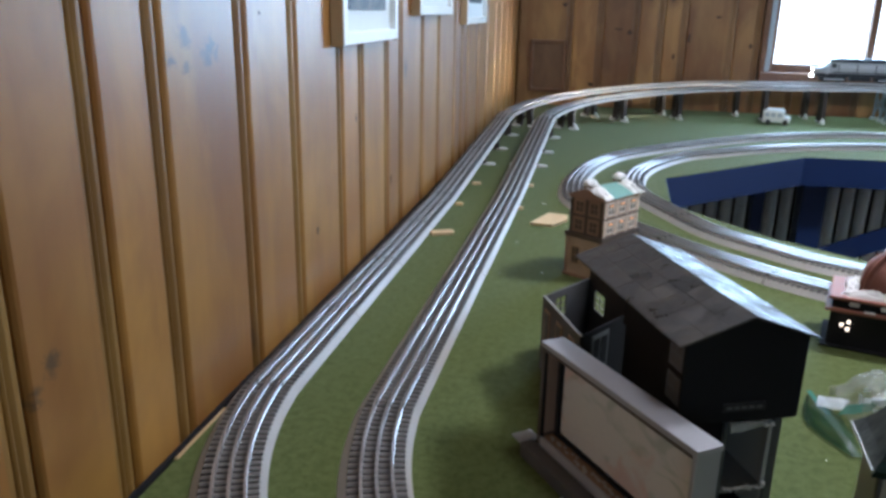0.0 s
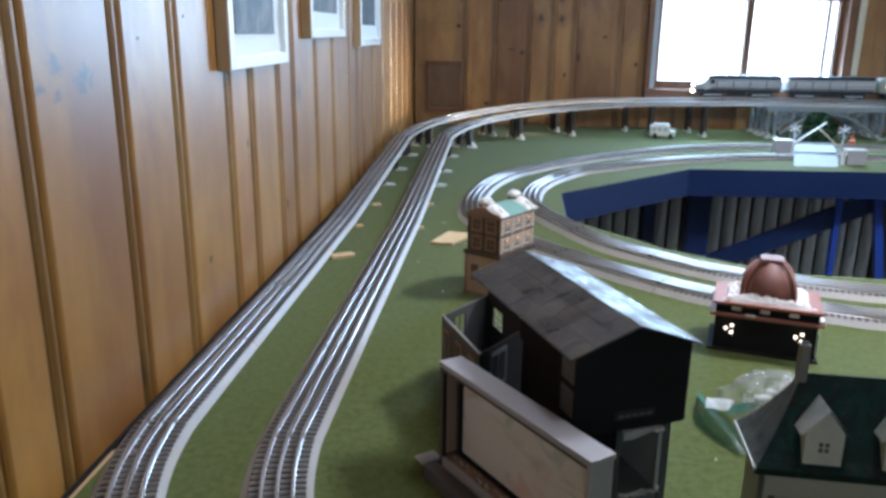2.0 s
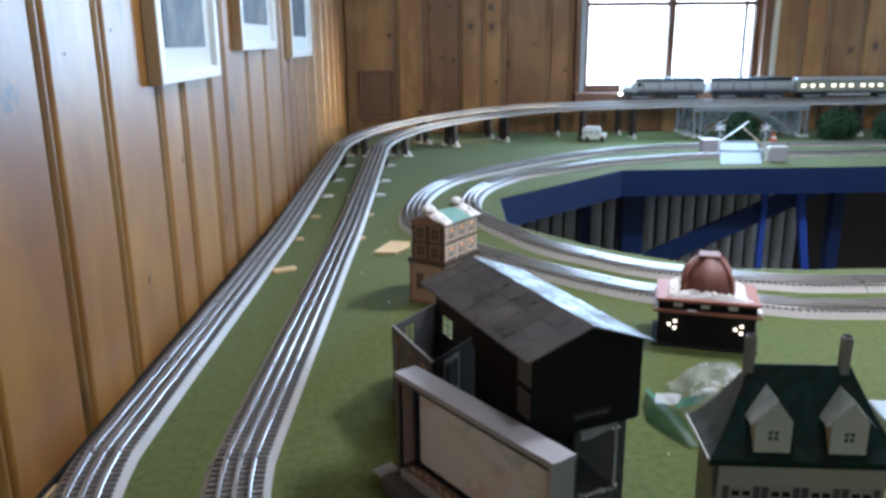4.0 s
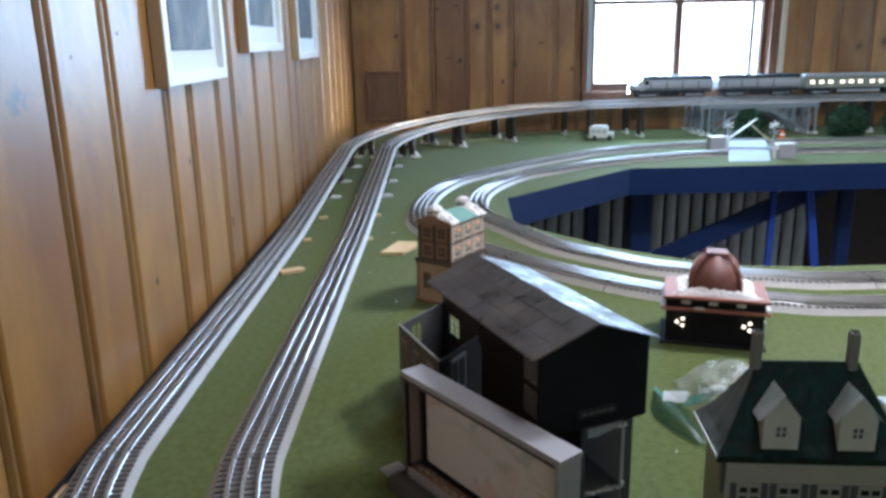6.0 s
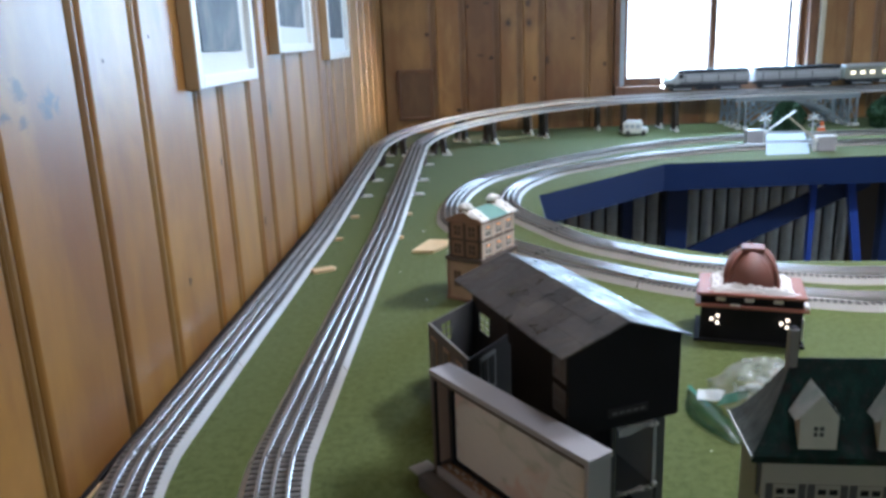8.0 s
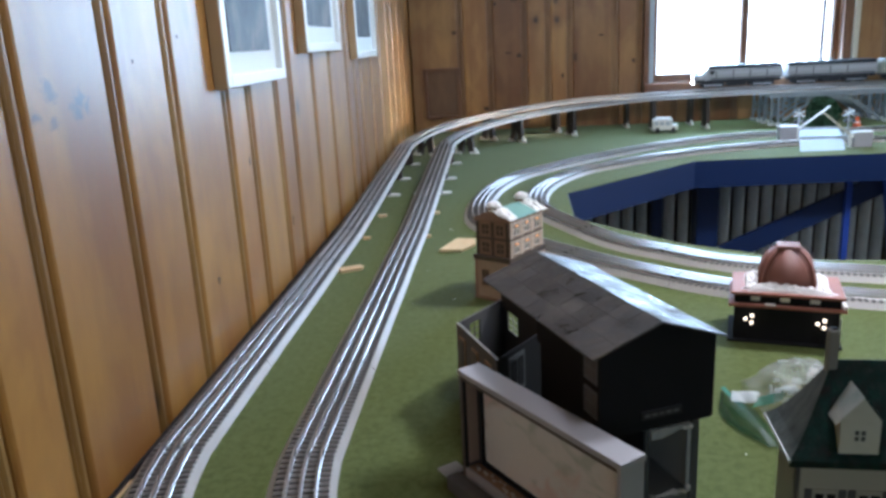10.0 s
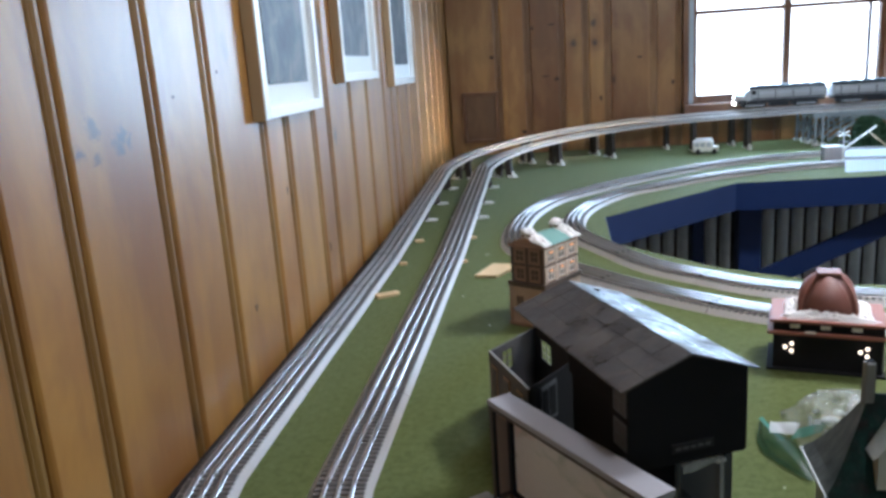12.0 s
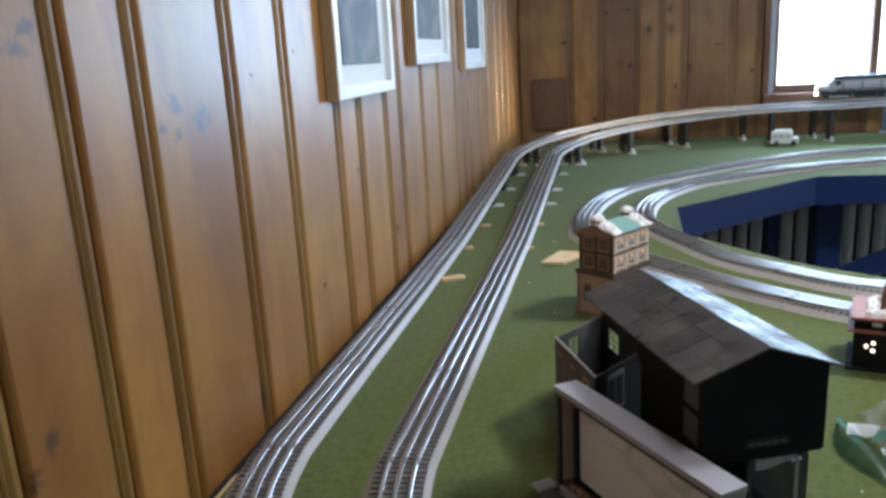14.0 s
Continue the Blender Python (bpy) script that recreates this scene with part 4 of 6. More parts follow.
# lapped roof sheets
random.seed(3)
for side in (0, 1):
    for i in range(9):
        for j in range(3):
            y = BL * (i + 0.01) / 9 + random.uniform(-0.0005, 0.0005)
            a, b = j / 3, (j + 1) / 3 - 0.005
            x_a, x_b = (BW / 2) * a, (BW / 2) * b
            za, zb = ZE + (ZR - ZE) * a, ZE + (ZR - ZE) * b
            if side:
                x_a, x_b = BW - x_a, BW - x_b
            bm = bmesh.new()
            h0, h1 = 0.0016, 0.0020 + random.uniform(0, 0.0003)
            q = [(x_a, y, za), (x_b, y, zb), (x_b, y + BL / 9 * 0.988, zb), (x_a, y + BL / 9 * 0.988, za)]
            lo = [bm.verts.new((x, yy, z + h0)) for x, yy, z in q]
            hi = [bm.verts.new((x, yy, z + h1)) for x, yy, z in q]
            for k in range(4):
                bm.faces.new((lo[k], lo[(k + 1) % 4], hi[(k + 1) % 4], hi[k]))
            bm.faces.new(hi)
            bm.faces.new(lo[::-1])
            part("shingle", bm, "roof_sheen", barn)
bm = bmesh.new()
for q in ((0.0605, 0.063, 0.020, BL - 0.02), (0.110, 0.1135, 0.014, BL - 0.02), (0.063, 0.110, BL - 0.0225, BL - 0.02)):
    box(bm, q[0], q[1], q[2], q[3], 0.0005, ZU - 0.0035)
part("lower_wall", bm, "card", barn)
# Black plate added to keep the shaded ground under the eave dark.
part("ground_plate", boxed(0.002, 0.1135, 0.020, 0.2380, 0.0002, 0.0030), "card", barn)
part("corner_post", boxed(0.1065, 0.1145, 0.010, 0.0135, 0.0005, ZU - 0.0035, bevel=0.0006), "grey_dark", barn)
part("corner_post", boxed(0.0600, 0.0640, 0.014, 0.0175, 0.0032, ZU - 0.0035, bevel=0.0006), "grey_dark", barn)
part("inner_lining", boxed(0.1070, 0.1096, 0.016, BL - 0.024, 0.004, ZU - 0.005), "beige", barn, "pale torn card lining")
part("loading_floor", boxed(0.0635, 0.1065, 0.012, BL - 0.024, 0.036, 0.0385), "chimney", barn, "pale card floor with torn edge")
bm = boxed(0.1025, 0.1062, 0.0105, 0.0128, 0.0390, ZU - 0.0050, bevel=0.0005)
random.seed(13)
lo = [bm.verts.new((0.064 + 0.0384 * k / 10, 0.0100 + 0.0008 * random.random(), ZU - 0.0155 + 0.0085 * (k / 10) ** 1.6 + 0.0012 * random.random())) for k in range(11)]
hi = [bm.verts.new((v.co.x, 0.0108, ZU - 0.0048)) for v in lo]
for k in range(10):
    bm.faces.new((lo[k], lo[k + 1], hi[k + 1], hi[k]))
part("opening_rim", bm, "snow_grey", barn, "pale worn edge of the opening")
bm = bmesh.new()
random.seed(8)
n = 14
lo = [bm.verts.new((0.064 + 0.042 * k / n, 0.0125 + random.uniform(-0.003, 0.002), ZU - 0.0045 - 0.004 * random.random())) for k in range(n + 1)]
hi = [bm.verts.new((v.co.x, v.co.y + 0.006, ZU - 0.0037)) for v in lo]
for k in range(n):
    bm.faces.new((lo[k], lo[k + 1], hi[k + 1], hi[k]))
bmesh.ops.solidify(bm, geom=bm.faces[:], thickness=0.0009)
part("torn_edge", bm, "snow", barn, "white torn card edge")
bm = bmesh.new()
lo = [bm.verts.new((0.066 + 0.0395 * k / n, 0.0085 + random.uniform(-0.0022, 0.0022), 0.0392 + 0.0020 * random.random())) for k in range(n + 1)]
hi = [bm.verts.new((v.co.x, 0.0155 + random.uniform(-0.002, 0.003), 0.0396)) for v in lo]
for k in range(n):
    bm.faces.new((lo[k], lo[k + 1], hi[k + 1], hi[k]))
bmesh.ops.solidify(bm, geom=bm.faces[:], thickness=0.0008)
part("torn_floor_edge", bm, "snow", barn, "white torn edge of the floor")
for x, z in ((0.0985, ZU - 0.0088), (0.1046, ZU - 0.0086), (0.1044, 0.0435)):
    lump("torn_corner", (0.0026, 0.0018, 0.0030), barn, "snow", Matrix.Translation((x, 0.0096, z)), x * 90, 0.5, 2, "white torn card corner")
bm = boxed(0.050, 0.092, 0.0055, 0.0076, 0.1245, 0.1330, bevel=0.0004)
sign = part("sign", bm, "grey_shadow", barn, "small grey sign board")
for k in range(5):
    part("bar", boxed(0.0535 + k * 0.0073, 0.0590 + k * 0.0073, 0.0050, 0.0056, 0.1272, 0.1302), "card_soft", sign)
for v, z in ((0.030, 0.160), (0.030, 0.127)):
    framed_window(barn, v, z, 0.024, 0.026, 0.0139, "grey_dark", "card_soft", True, -1, "y")
# the open yard
yard = thing("model_yard_walls", pose(0.084, 0.6405, 0, 0, 0, 22.2), "roofless dark card annex with cut-out windows behind the warehouse", "model building")
HY, YT = 0.104, 0.0026
YA, YB, YC, YD = Vector((0.0, 0.360)), Vector((0.002, 0.226)), Vector((0.0925, 0.290)), Vector((0.0905, 0.424))


def yard_wall(name, p, q, holes=(), trim=0.0, top=0.104, mat="card_soft"):
    """A card wall from p to q, its thickness to the left of that line."""
    d = (q - p).normalized()
    o_ = Vector((-d.y, d.x))
    end = (q - p).length - trim
    bm = wall_with_holes(bmesh.new(), trim, end, 0.0005, top, YT, list(holes), lambda u, o, v: (*(p + d * u + o_ * o), v))
    return part(name, bm, mat, yard), d, o_


def yard_grid(parent, p, d, o_, u0, u1, z0, z1, nu, nv, mat):
    bm = bmesh.new()
    for k in range(nu + 1):
        u = u0 + (u1 - u0) * k / nu
        bar(bm, (*(p + d * u + o_ * YT * 0.5), z0), (*(p + d * u + o_ * YT * 0.5), z1), 0.0012, 0.0012)
    for k in range(nv + 1):
        z = z0 + (z1 - z0) * k / nv
        bar(bm, (*(p + d * u0 + o_ * YT * 0.5), z), (*(p + d * u1 + o_ * YT * 0.5), z), 0.0011, 0.0011)
    part("glazing_bars", bm, mat, parent)


ww, d, o_ = yard_wall("far_wall", YD, YA, [(0.060, 0.084, 0.066, 0.094)])
yard_grid(ww, YD, d, o_, 0.060, 0.084, 0.066, 0.094, 2, 3, "card_soft")
# Right wall and near wall use darker card; their shade is in the colour.
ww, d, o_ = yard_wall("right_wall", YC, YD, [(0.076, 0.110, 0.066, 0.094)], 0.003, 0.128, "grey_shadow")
yard_grid(ww, YC, d, o_, 0.076, 0.110, 0.066, 0.094, 2, 3, "chimney")
ww, d, o_ = yard_wall("side_wall", YA, YB, (), 0.003)
part("coping", bar(bmesh.new(), (*(YA + o_ * 0.0013), HY + 0.0006), (*(YB + o_ * 0.0013), HY + 0.0006), 0.0030, 0.0011), "chimney", yard, "pale worn top edge")
for u, mat in ((0.022, "brown_mid"), (0.066, "brown_mid"), (0.108, "brown_mid")):
    c = YA + d * u - o_ * 0.0008
    bm = bar(bmesh.new(), (*c, 0.046), (*c, 0.092), 0.020, 0.0014, up=(o_.x, o_.y, 0))
    pw = part("window", bm, mat, yard, "brown shuttered window")
    c = YA + d * u - o_ * 0.0017
    part("pane", bar(bmesh.new(), (*c, 0.050), (*c, 0.088), 0.014, 0.0008, up=(o_.x, o_.y, 0)), "card_soft", pw)
ww, d, o_ = yard_wall("near_wall", YB, YC, (), 0.003, HY, "card")
c = YB + d * 0.041 - o_ * 0.0008
pw = part("window", bar(bmesh.new(), (*c, 0.050), (*c, 0.097), 0.036, 0.0014, up=(o_.x, o_.y, 0)), "grey_dark", yard, "grey framed window")
for dx in (-0.008, 0.008):
    c = YB + d * (0.041 + dx) - o_ * 0.0018
    part("pane", bar(bmesh.new(), (*c, 0.055), (*c, 0.092), 0.0125, 0.0008, up=(o_.x, o_.y, 0)), "card", pw)

# grey shadow-box billboard in front of the warehouse
bill = thing("model_billboard", pose(-0.038, 0.760, 0, 0, 0, -53.6), "grey boxed model billboard with a faded poster, on a base plate", "model billboard")
L, D, HB = 0.2275, 0.0265, 0.135
part("top_board", boxed(-0.001, L + 0.001, -0.001, D, HB - 0.006, HB, bevel=0.0008), "grey_plastic", bill)
part("end_board", boxed(L - 0.005, L, 0, D - 0.001, 0.004, HB - 0.0061, bevel=0.0006), "grey_plastic", bill)
part("end_board", boxed(0, 0.005, 0, D - 0.001, 0.004, HB - 0.0061, bevel=0.0006), "brown_dark", bill)
part("back_board", boxed(0.0051, L - 0.0051, D - 0.004, D - 0.001, 0.004, HB - 0.0061), "grey_dark", bill)
part("header", boxed(0.0051, L - 0.0051, 0.0006, 0.003, HB - 0.0105, HB - 0.0061), "brown_dark", bill, "brown strip under the top")
part("footer", boxed(0.0051, L - 0.0051, 0.0004, 0.003, 0.004, 0.026), "grey_plastic", bill, "grey front rail")
part("side_lining", boxed(0.0051, 0.0075, 0.0032, D - 0.010, 0.030, HB - 0.012), "brown_mid", bill, "brown inner side wall")
part("front_bead", boxed(0.0051, 0.0080, 0.0006, 0.0030, 0.0262, HB - 0.0107), "card", bill, "black front bead")
part("shelf", boxed(0.0051, L - 0.0051, 0.0031, D - 0.010, 0.0225, 0.0255), "brown_mid", bill, "mottled brown inner ledge")
bm = bmesh.new()
random.seed(12)
for k in range(34):
    x_, d_ = 0.012 + k * 0.0061 + random.uniform(-0.001, 0.001), random.uniform(0.005, 0.013)
    box(bm, x_, x_ + random.uniform(0.0025, 0.0050), d_ - 0.0015, d_ + 0.0015, 0.0256, 0.0256 + random.uniform(0.0012, 0.0030), 0.0004)
part("ledge_gravel", bm, "beige", bill, "row of small pale raised blocks")
bm = bmesh.new()
for q in ((0.012, 0.0155, 0.0256, 0.122), (L - 0.0155, L - 0.012, 0.0256, 0.122), (0.0155, L - 0.0155, 0.0256, 0.0310), (0.0155, L - 0.0155, 0.1185, 0.122)):
    box(bm, q[0], q[1], D - 0.0095, D - 0.0042, q[2], q[3])
part("inner_frame", bm, "card", bill)
bm = bmesh.new()
r, x_0, x_1, z_0, z_1 = 0.003, 0.0157, L - 0.0157, 0.0312, 0.1183
ring = []
for cx, cz, a in ((x_1 - r, z_1 - r, 0), (x_0 + r, z_1 - r, 90), (x_0 + r, z_0 + r, 180), (x_1 - r, z_0 + r, 270)):
    ring += [(cx + r * math.cos(radians(a + 18 * k)), cz + r * math.sin(radians(a + 18 * k))) for k in range(6)]
fa = [bm.verts.new((x, D - 0.0075, z)) for x, z in ring]
fb = [bm.verts.new((x, D - 0.0042, z)) for x, z in ring]
bm.faces.new(fa)
for i in range(len(ring)):
    bm.faces.new((fa[i], fa[(i + 1) % len(ring)], fb[(i + 1) % len(ring)], fb[i]))
part("poster", bm, "poster", bill, "faded cream poster with pink and green smudges")
part("base_plate", boxed(-0.006, L + 0.006, -0.017, -0.0012, 0.0003, 0.0165, bevel=0.0008), "card_soft", bill)
part("base_plate", boxed(-0.004, L + 0.004, -0.0010, D + 0.004, 0.0003, 0.0038, bevel=0.0006), "grey_dark", bill)
part("tab_foot", boxed(-0.010, -0.0062, -0.012, 0.004, 0.0003, 0.0138), "card", bill)
part("end_tab", boxed(-0.024, -0.0062, -0.017, 0.007, 0.0140, 0.0172, bevel=0.0008), "grey_plastic", bill, "pale grey end tab")

# three-storey tower house with a teal roof
tower = thing("model_tower_house", pose(0.0235, 1.336, 0, 0, 0, 55.7), "brown and buff model townhouse with teal snow-topped roof and lit windows", "model building")
TX, TY = 0.118, 0.0765
part("ground_storey", boxed(0, TX, 0, TY, 0.0003, 0.074, bevel=0.001), "buff_dark", tower, "tan stone ground floor")
part("plinth", boxed(-0.002, TX + 0.002, -0.002, TY + 0.002, 0.0003, 0.006, bevel=0.001), "brick", tower)
part("cornice", boxed(-0.0022, TX + 0.0022, -0.0022, TY + 0.0022, 0.0742, 0.083, bevel=0.0012), "brown_dark", tower)
part("upper_storey", boxed(0.004, TX - 0.004, 0.004, TY - 0.004, 0.0832, 0.146, bevel=0.0008), "brick", tower)
part("facing", boxed(0.0045, TX - 0.0045, 0.0025, 0.0038, 0.0834, 0.1455), "brown_mid", tower, "brown painted front")
part("string_course", boxed(0.0015, TX - 0.0015, 0.0015, TY - 0.0015, 0.1135, 0.1165, bevel=0.0006), "brown_dark", tower)
part("eaves", boxed(0.0005, TX - 0.0005, 0.0005, TY - 0.0005, 0.1462, 0.1500, bevel=0.0008), "brick", tower)
for i in range(4):
    part("pilaster", boxed(0.0055 + i * 0.0340, 0.0100 + i * 0.0340, 0.0008, 0.0024, 0.0836, 0.1130), "stone", tower)
    part("pilaster", boxed(0.0055 + i * 0.0340, 0.0100 + i * 0.0340, 0.0008, 0.0024, 0.1170, 0.1455), "stone", tower)
for i in range(3):
    for z in (0.0870, 0.1200):
        w = framed_window(tower, 0.0247 + i * 0.0340, z, 0.0215, 0.024, 0.0024, "stone", "card_soft", True, -1, "x")
        part("lit_top", boxed(0.0202 + i * 0.034, 0.0300 + i * 0.034, 0.0006, 0.0014, z + 0.0165, z + 0.0190), "lamp_orange", w, "glowing orange window head")
for i in range(2):
    for z, h in ((0.0870, 0.022), (0.1200, 0.022)):
        framed_window(tower, 0.0225 + i * 0.0310, z, 0.019, h, 0.0039, "brown_mid", "brown_dark", True, -1, "y")
    framed_window(tower, 0.0225 + i * 0.0310, 0.026, 0.017, 0.032, -0.0001, "brown_mid", "brown_dark", True, -1, "y")
for y in (0.0042, 0.0355, TY - 0.0092):
    part("pilaster", boxed(0.0022, 0.0039, y, y + 0.005, 0.0836, 0.1130), "brown_dark", tower)
    part("pilaster", boxed(0.0022, 0.0039, y, y + 0.005, 0.1170, 0.1455), "brown_dark", tower)
for y in (0.0005, TY - 0.0065):
    part("quoin", boxed(-0.0014, -0.0001, y, y + 0.006, 0.0062, 0.0740), "brick", tower)
bm = bmesh.new()
prof = [(-0.0015, 0.1502), (0.010, 0.1552), (0.024, 0.1615), (TY / 2, 0.1660), (TY - 0.024, 0.1615), (TY - 0.010, 0.1552), (TY + 0.0015, 0.1502)]
e0 = [bm.verts.new((0.004, y, z)) for y, z in prof]
e1 = [bm.verts.new((TX - 0.004, y, z)) for y, z in prof]
for i in range(len(prof) - 1):
    bm.faces.new((e0[i], e0[i + 1], e1[i + 1], e1[i]))
bm.faces.new((e0[0], e0[-1], e1[-1], e1[0]))
bm.faces.new(e0)
bm.faces.new(e1)
part("roof", bm, "teal", tower, "low teal gable roof")
bm = bmesh.new()
e0 = [bm.verts.new((0.0005, y, z)) for y, z in prof]
e1 = [bm.verts.new((0.0038, y, z)) for y, z in prof]
for i in range(len(prof)):
    bm.faces.new((e0[i], e0[(i + 1) % len(prof)], e1[(i + 1) % len(prof)], e1[i]))
bm.faces.new(e0)
bm.faces.new(e1)
part("gable", bm, "brick", tower)


def drape(fn, nu, nv, lift_, seed, wobble, rough=0.6):
    """A soft sheet of sculpted snow that follows fn(u, v), thick in its middle, ragged at its rim."""
    bm = bmesh.new()
    g = []
    for a in range(nu + 1):
        row = []
        for b in range(nv + 1):
            u, v = a / nu, b / nv
            q = Vector((u * 3.1 + seed, v * 3.1, seed * 1.7))
            u2 = u + wobble * noise.noise(q) * (1 if a in (0, nu) else 0.5)
            v2 = v + wobble * noise.noise(q + Vector((5, 2, 0))) * (1 if b in (0, nv) else 0.5)
            h = (math.sin(math.pi * u) * math.sin(math.pi * v)) ** 0.45 if 0 < a < nu and 0 < b < nv else 0.0
            p = Vector(fn(u2, v2))
            p.z += lift_ * h * (0.75 + 0.9 * noise.noise(q * 1.6) + rough * noise.noise(q * 4.5)) - 0.0012 * (1 - h)
            row.append(bm.verts.new(p))
        g.append(row)
    for a in range(nu):
        for b in range(nv):
            bm.faces.new((g[a][b], g[a + 1][b], g[a + 1][b + 1], g[a][b + 1]))
    return bm


def roof_z(y):
    y = min(max(y, 0.0006), TY - 0.0006)
    for (ya, za), (yb, zb) in zip(prof, prof[1:]):
        if y <= yb:
            return za + (zb - za) * (y - ya) / (yb - ya)
    return prof[-1][1]


for x0_, x1_, ya, yb, k in ((-0.002, 0.030, -0.002, 0.044, 1.0), (TX - 0.026, TX + 0.001, -0.003, 0.046, 3.4)):
    bm = drape(lambda u, v: (x0_ + (x1_ - x0_) * u, ya + (yb - ya) * v, roof_z(ya + (yb - ya) * v) + 0.0008), 18, 18, 0.0085, k, 0.20, 0.3)
    part("snow_cap", bm, "snow", tower, "sculpted white snow", True)
for x_, k in ((0.010, 7.1), (TX - 0.018, 9.4)):
    ch = part("chimney", boxed(x_ - 0.008, x_ + 0.008, TY / 2 - 0.009, TY / 2 + 0.009, 0.1600, 0.1720, bevel=0.001), "brown_mid", tower)
    lump("snow_cap", (0.0125, 0.0125, 0.0085), ch, "snow", Matrix.Translation((x_, TY / 2, 0.1735)), k, 0.3, 3, "sculpted white snow")

# domed station
st = thing("model_station", pose(0.351, 1.151, 0, 0, 0, -17.1), "dark model station with terracotta dome, snowy roof and lit lamps", "model building")
SX, SY = 0.1465, 0.098
part("body", boxed(0.002, SX - 0.002, 0.002, SY, 0.0005, 0.056, bevel=0.0008), "card", st)
part("base_step", boxed(-0.006, SX + 0.003, -0.006, SY + 0.004, 0.0003, 0.0035, bevel=0.0008), "card", st)
part("lower_roof", boxed(-0.006, SX + 0.006, -0.007, SY + 0.006, 0.0562, 0.0605, bevel=0.0014), "terra", st)
part("clerestory", boxed(0.002, SX - 0.002, 0.001, SY - 0.002, 0.0607, 0.0735), "card", st)
for k in range(3):
    part("bracket", boxed(0.024 + k * 0.040, 0.037 + k * 0.040, -0.0022, 0.0009, 0.066, 0.0715, bevel=0.0005), "snow", st, "small white bracket")
part("snow_patch", boxed(0.044, 0.058, -0.0085, -0.0010, 0.0606, 0.0628, bevel=0.0008), "snow", st)
part("top_roof", boxed(-0.003, SX + 0.003, -0.005, SY + 0.003, 0.0737, 0.0785, bevel=0.0016), "terra", st, "flat terracotta roof slab")
bm = bmesh.new()
R = 0.057
prof = [(R * 1.0, 0.0), (R * 0.98, 0.012), (R * 0.94, 0.023), (R * 0.86, 0.034), (R * 0.75, 0.043), (R * 0.60, 0.051), (R * 0.42, 0.057), (0.0, 0.061)]
lathe(bm, prof, 4, Matrix.Translation((0.0735, 0.052, 0.0787)) @ pose(0, 0, 0, 0, 0, 45))
bmesh.ops.bevel(bm, geom=[e for e in bm.edges if abs(e.verts[0].co.z - e.verts[1].co.z) > 0.004], offset=0.011, segments=5, affect="EDGES")
part("dome", bm, "terra_dark", st, "four-sided rounded terracotta dome", True)
for k in range(4):
    a = radians(45 + 90 * k)
    bm = bmesh.new()
    for (r0, z0_), (r1, z1_) in zip(prof[:-2], prof[1:-1]):
        r0, r1 = r0 - 0.0046, r1 - 0.0046
        bar(bm, (0.0735 + r0 * math.cos(a), 0.052 + r0 * math.sin(a), 0.0787 + z0_), (0.0735 + r1 * math.cos(a), 0.052 + r1 * math.sin(a), 0.0787 + z1_), 0.0030, 0.0024)
    part("rib", bm, "terra_light", st, "paler terracotta rib")
part("cap", boxed(0.0735 - 0.017, 0.0735 + 0.017, 0.052 - 0.017, 0.052 + 0.017, 0.1330, 0.1400, bevel=0.0034), "terra_dark", st)
for k in range(4):
    # a ragged drift along each side of the dome
    def drift(u, v, k=k):
        a0 = Vector(((-0.057, -0.049), (0.057, -0.049), (0.057, 0.045), (-0.057, 0.045))[k])
        a1 = Vector(((0.057, -0.049), (0.057, 0.045), (-0.057, 0.045), (-0.057, -0.049))[k])
        p = a0.lerp(a1, u) * (1.02 - 0.32 * v)
        return (0.0735 + p.x, 0.052 + p.y, 0.0790 + 0.007 * v)
    part("snow_drift", drape(drift, 40, 12, 0.0080, 11.3 + 2.7 * k, 0.24, 0.6), "snow", st, "ragged white snow drift", True)
part("door", boxed(SX - 0.0018, SX + 0.0016, 0.012, 0.034, 0.006, 0.040, bevel=0.0005), "snow", st, "white side door")
part("side_snow", boxed(SX - 0.001, SX + 0.006, -0.003, 0.020, 0.0607, 0.066, bevel=0.0018), "snow", st)
for x in (0.024, 0.121):
    lamp = part("lamp_post", bar(bmesh.new(), (x, -0.004, 0.0035), (x, -0.004, 0.036), 0.0022), "card", st)
    for dx, dz in ((-0.0055, 0.038), (0.003, 0.0435), (0.003, 0.0325)):
        bm = bmesh.new()
        bmesh.ops.create_icosphere(bm, subdivisions=2, radius=0.0026, matrix=Matrix.Translation((x + dx, -0.0062, dz)))
        part("bulb", bm, "lamp_warm", lamp, "glowing warm bulb", True)

# green-roofed cottage with dormers
HX0, HX1, HY0, HY1, HE, HR = 0.254, 0.426, 0.640, 0.727, 0.100, 0.1745
cot = thing("model_cottage", pose(0.3375, 0.6745, 0, 0, 0, -5), "beige model cottage with dark green hipped roof and two dormers", "model building")
hx, hy = (HX1 - HX0) / 2, (HY1 - HY0) / 2
part("wall", boxed(-hx + 0.012, hx - 0.012, -hy + 0.009, hy - 0.009, 0.0003, HE + 0.003, bevel=0.0008), "beige", cot)
bm = bmesh.new()
rows = []
for k in range(9):
    t = k / 8
    s = t ** 0.80
    wx, wy = hx + (0.045 - hx) * s, hy + (0.001 - hy) * s
    z = HE + (HR - HE) * t
    rows.append([bm.verts.new((a * wx, b * wy, z)) for a, b in ((-1, -1), (1, -1), (1, 1), (-1, 1))])
for a, b in zip(rows, rows[1:]):
    for k in range(4):
        bm.faces.new((a[k], a[(k + 1) % 4], b[(k + 1) % 4], b[k]))
bm.faces.new(rows[0][::-1])
bm.faces.new(rows[-1])
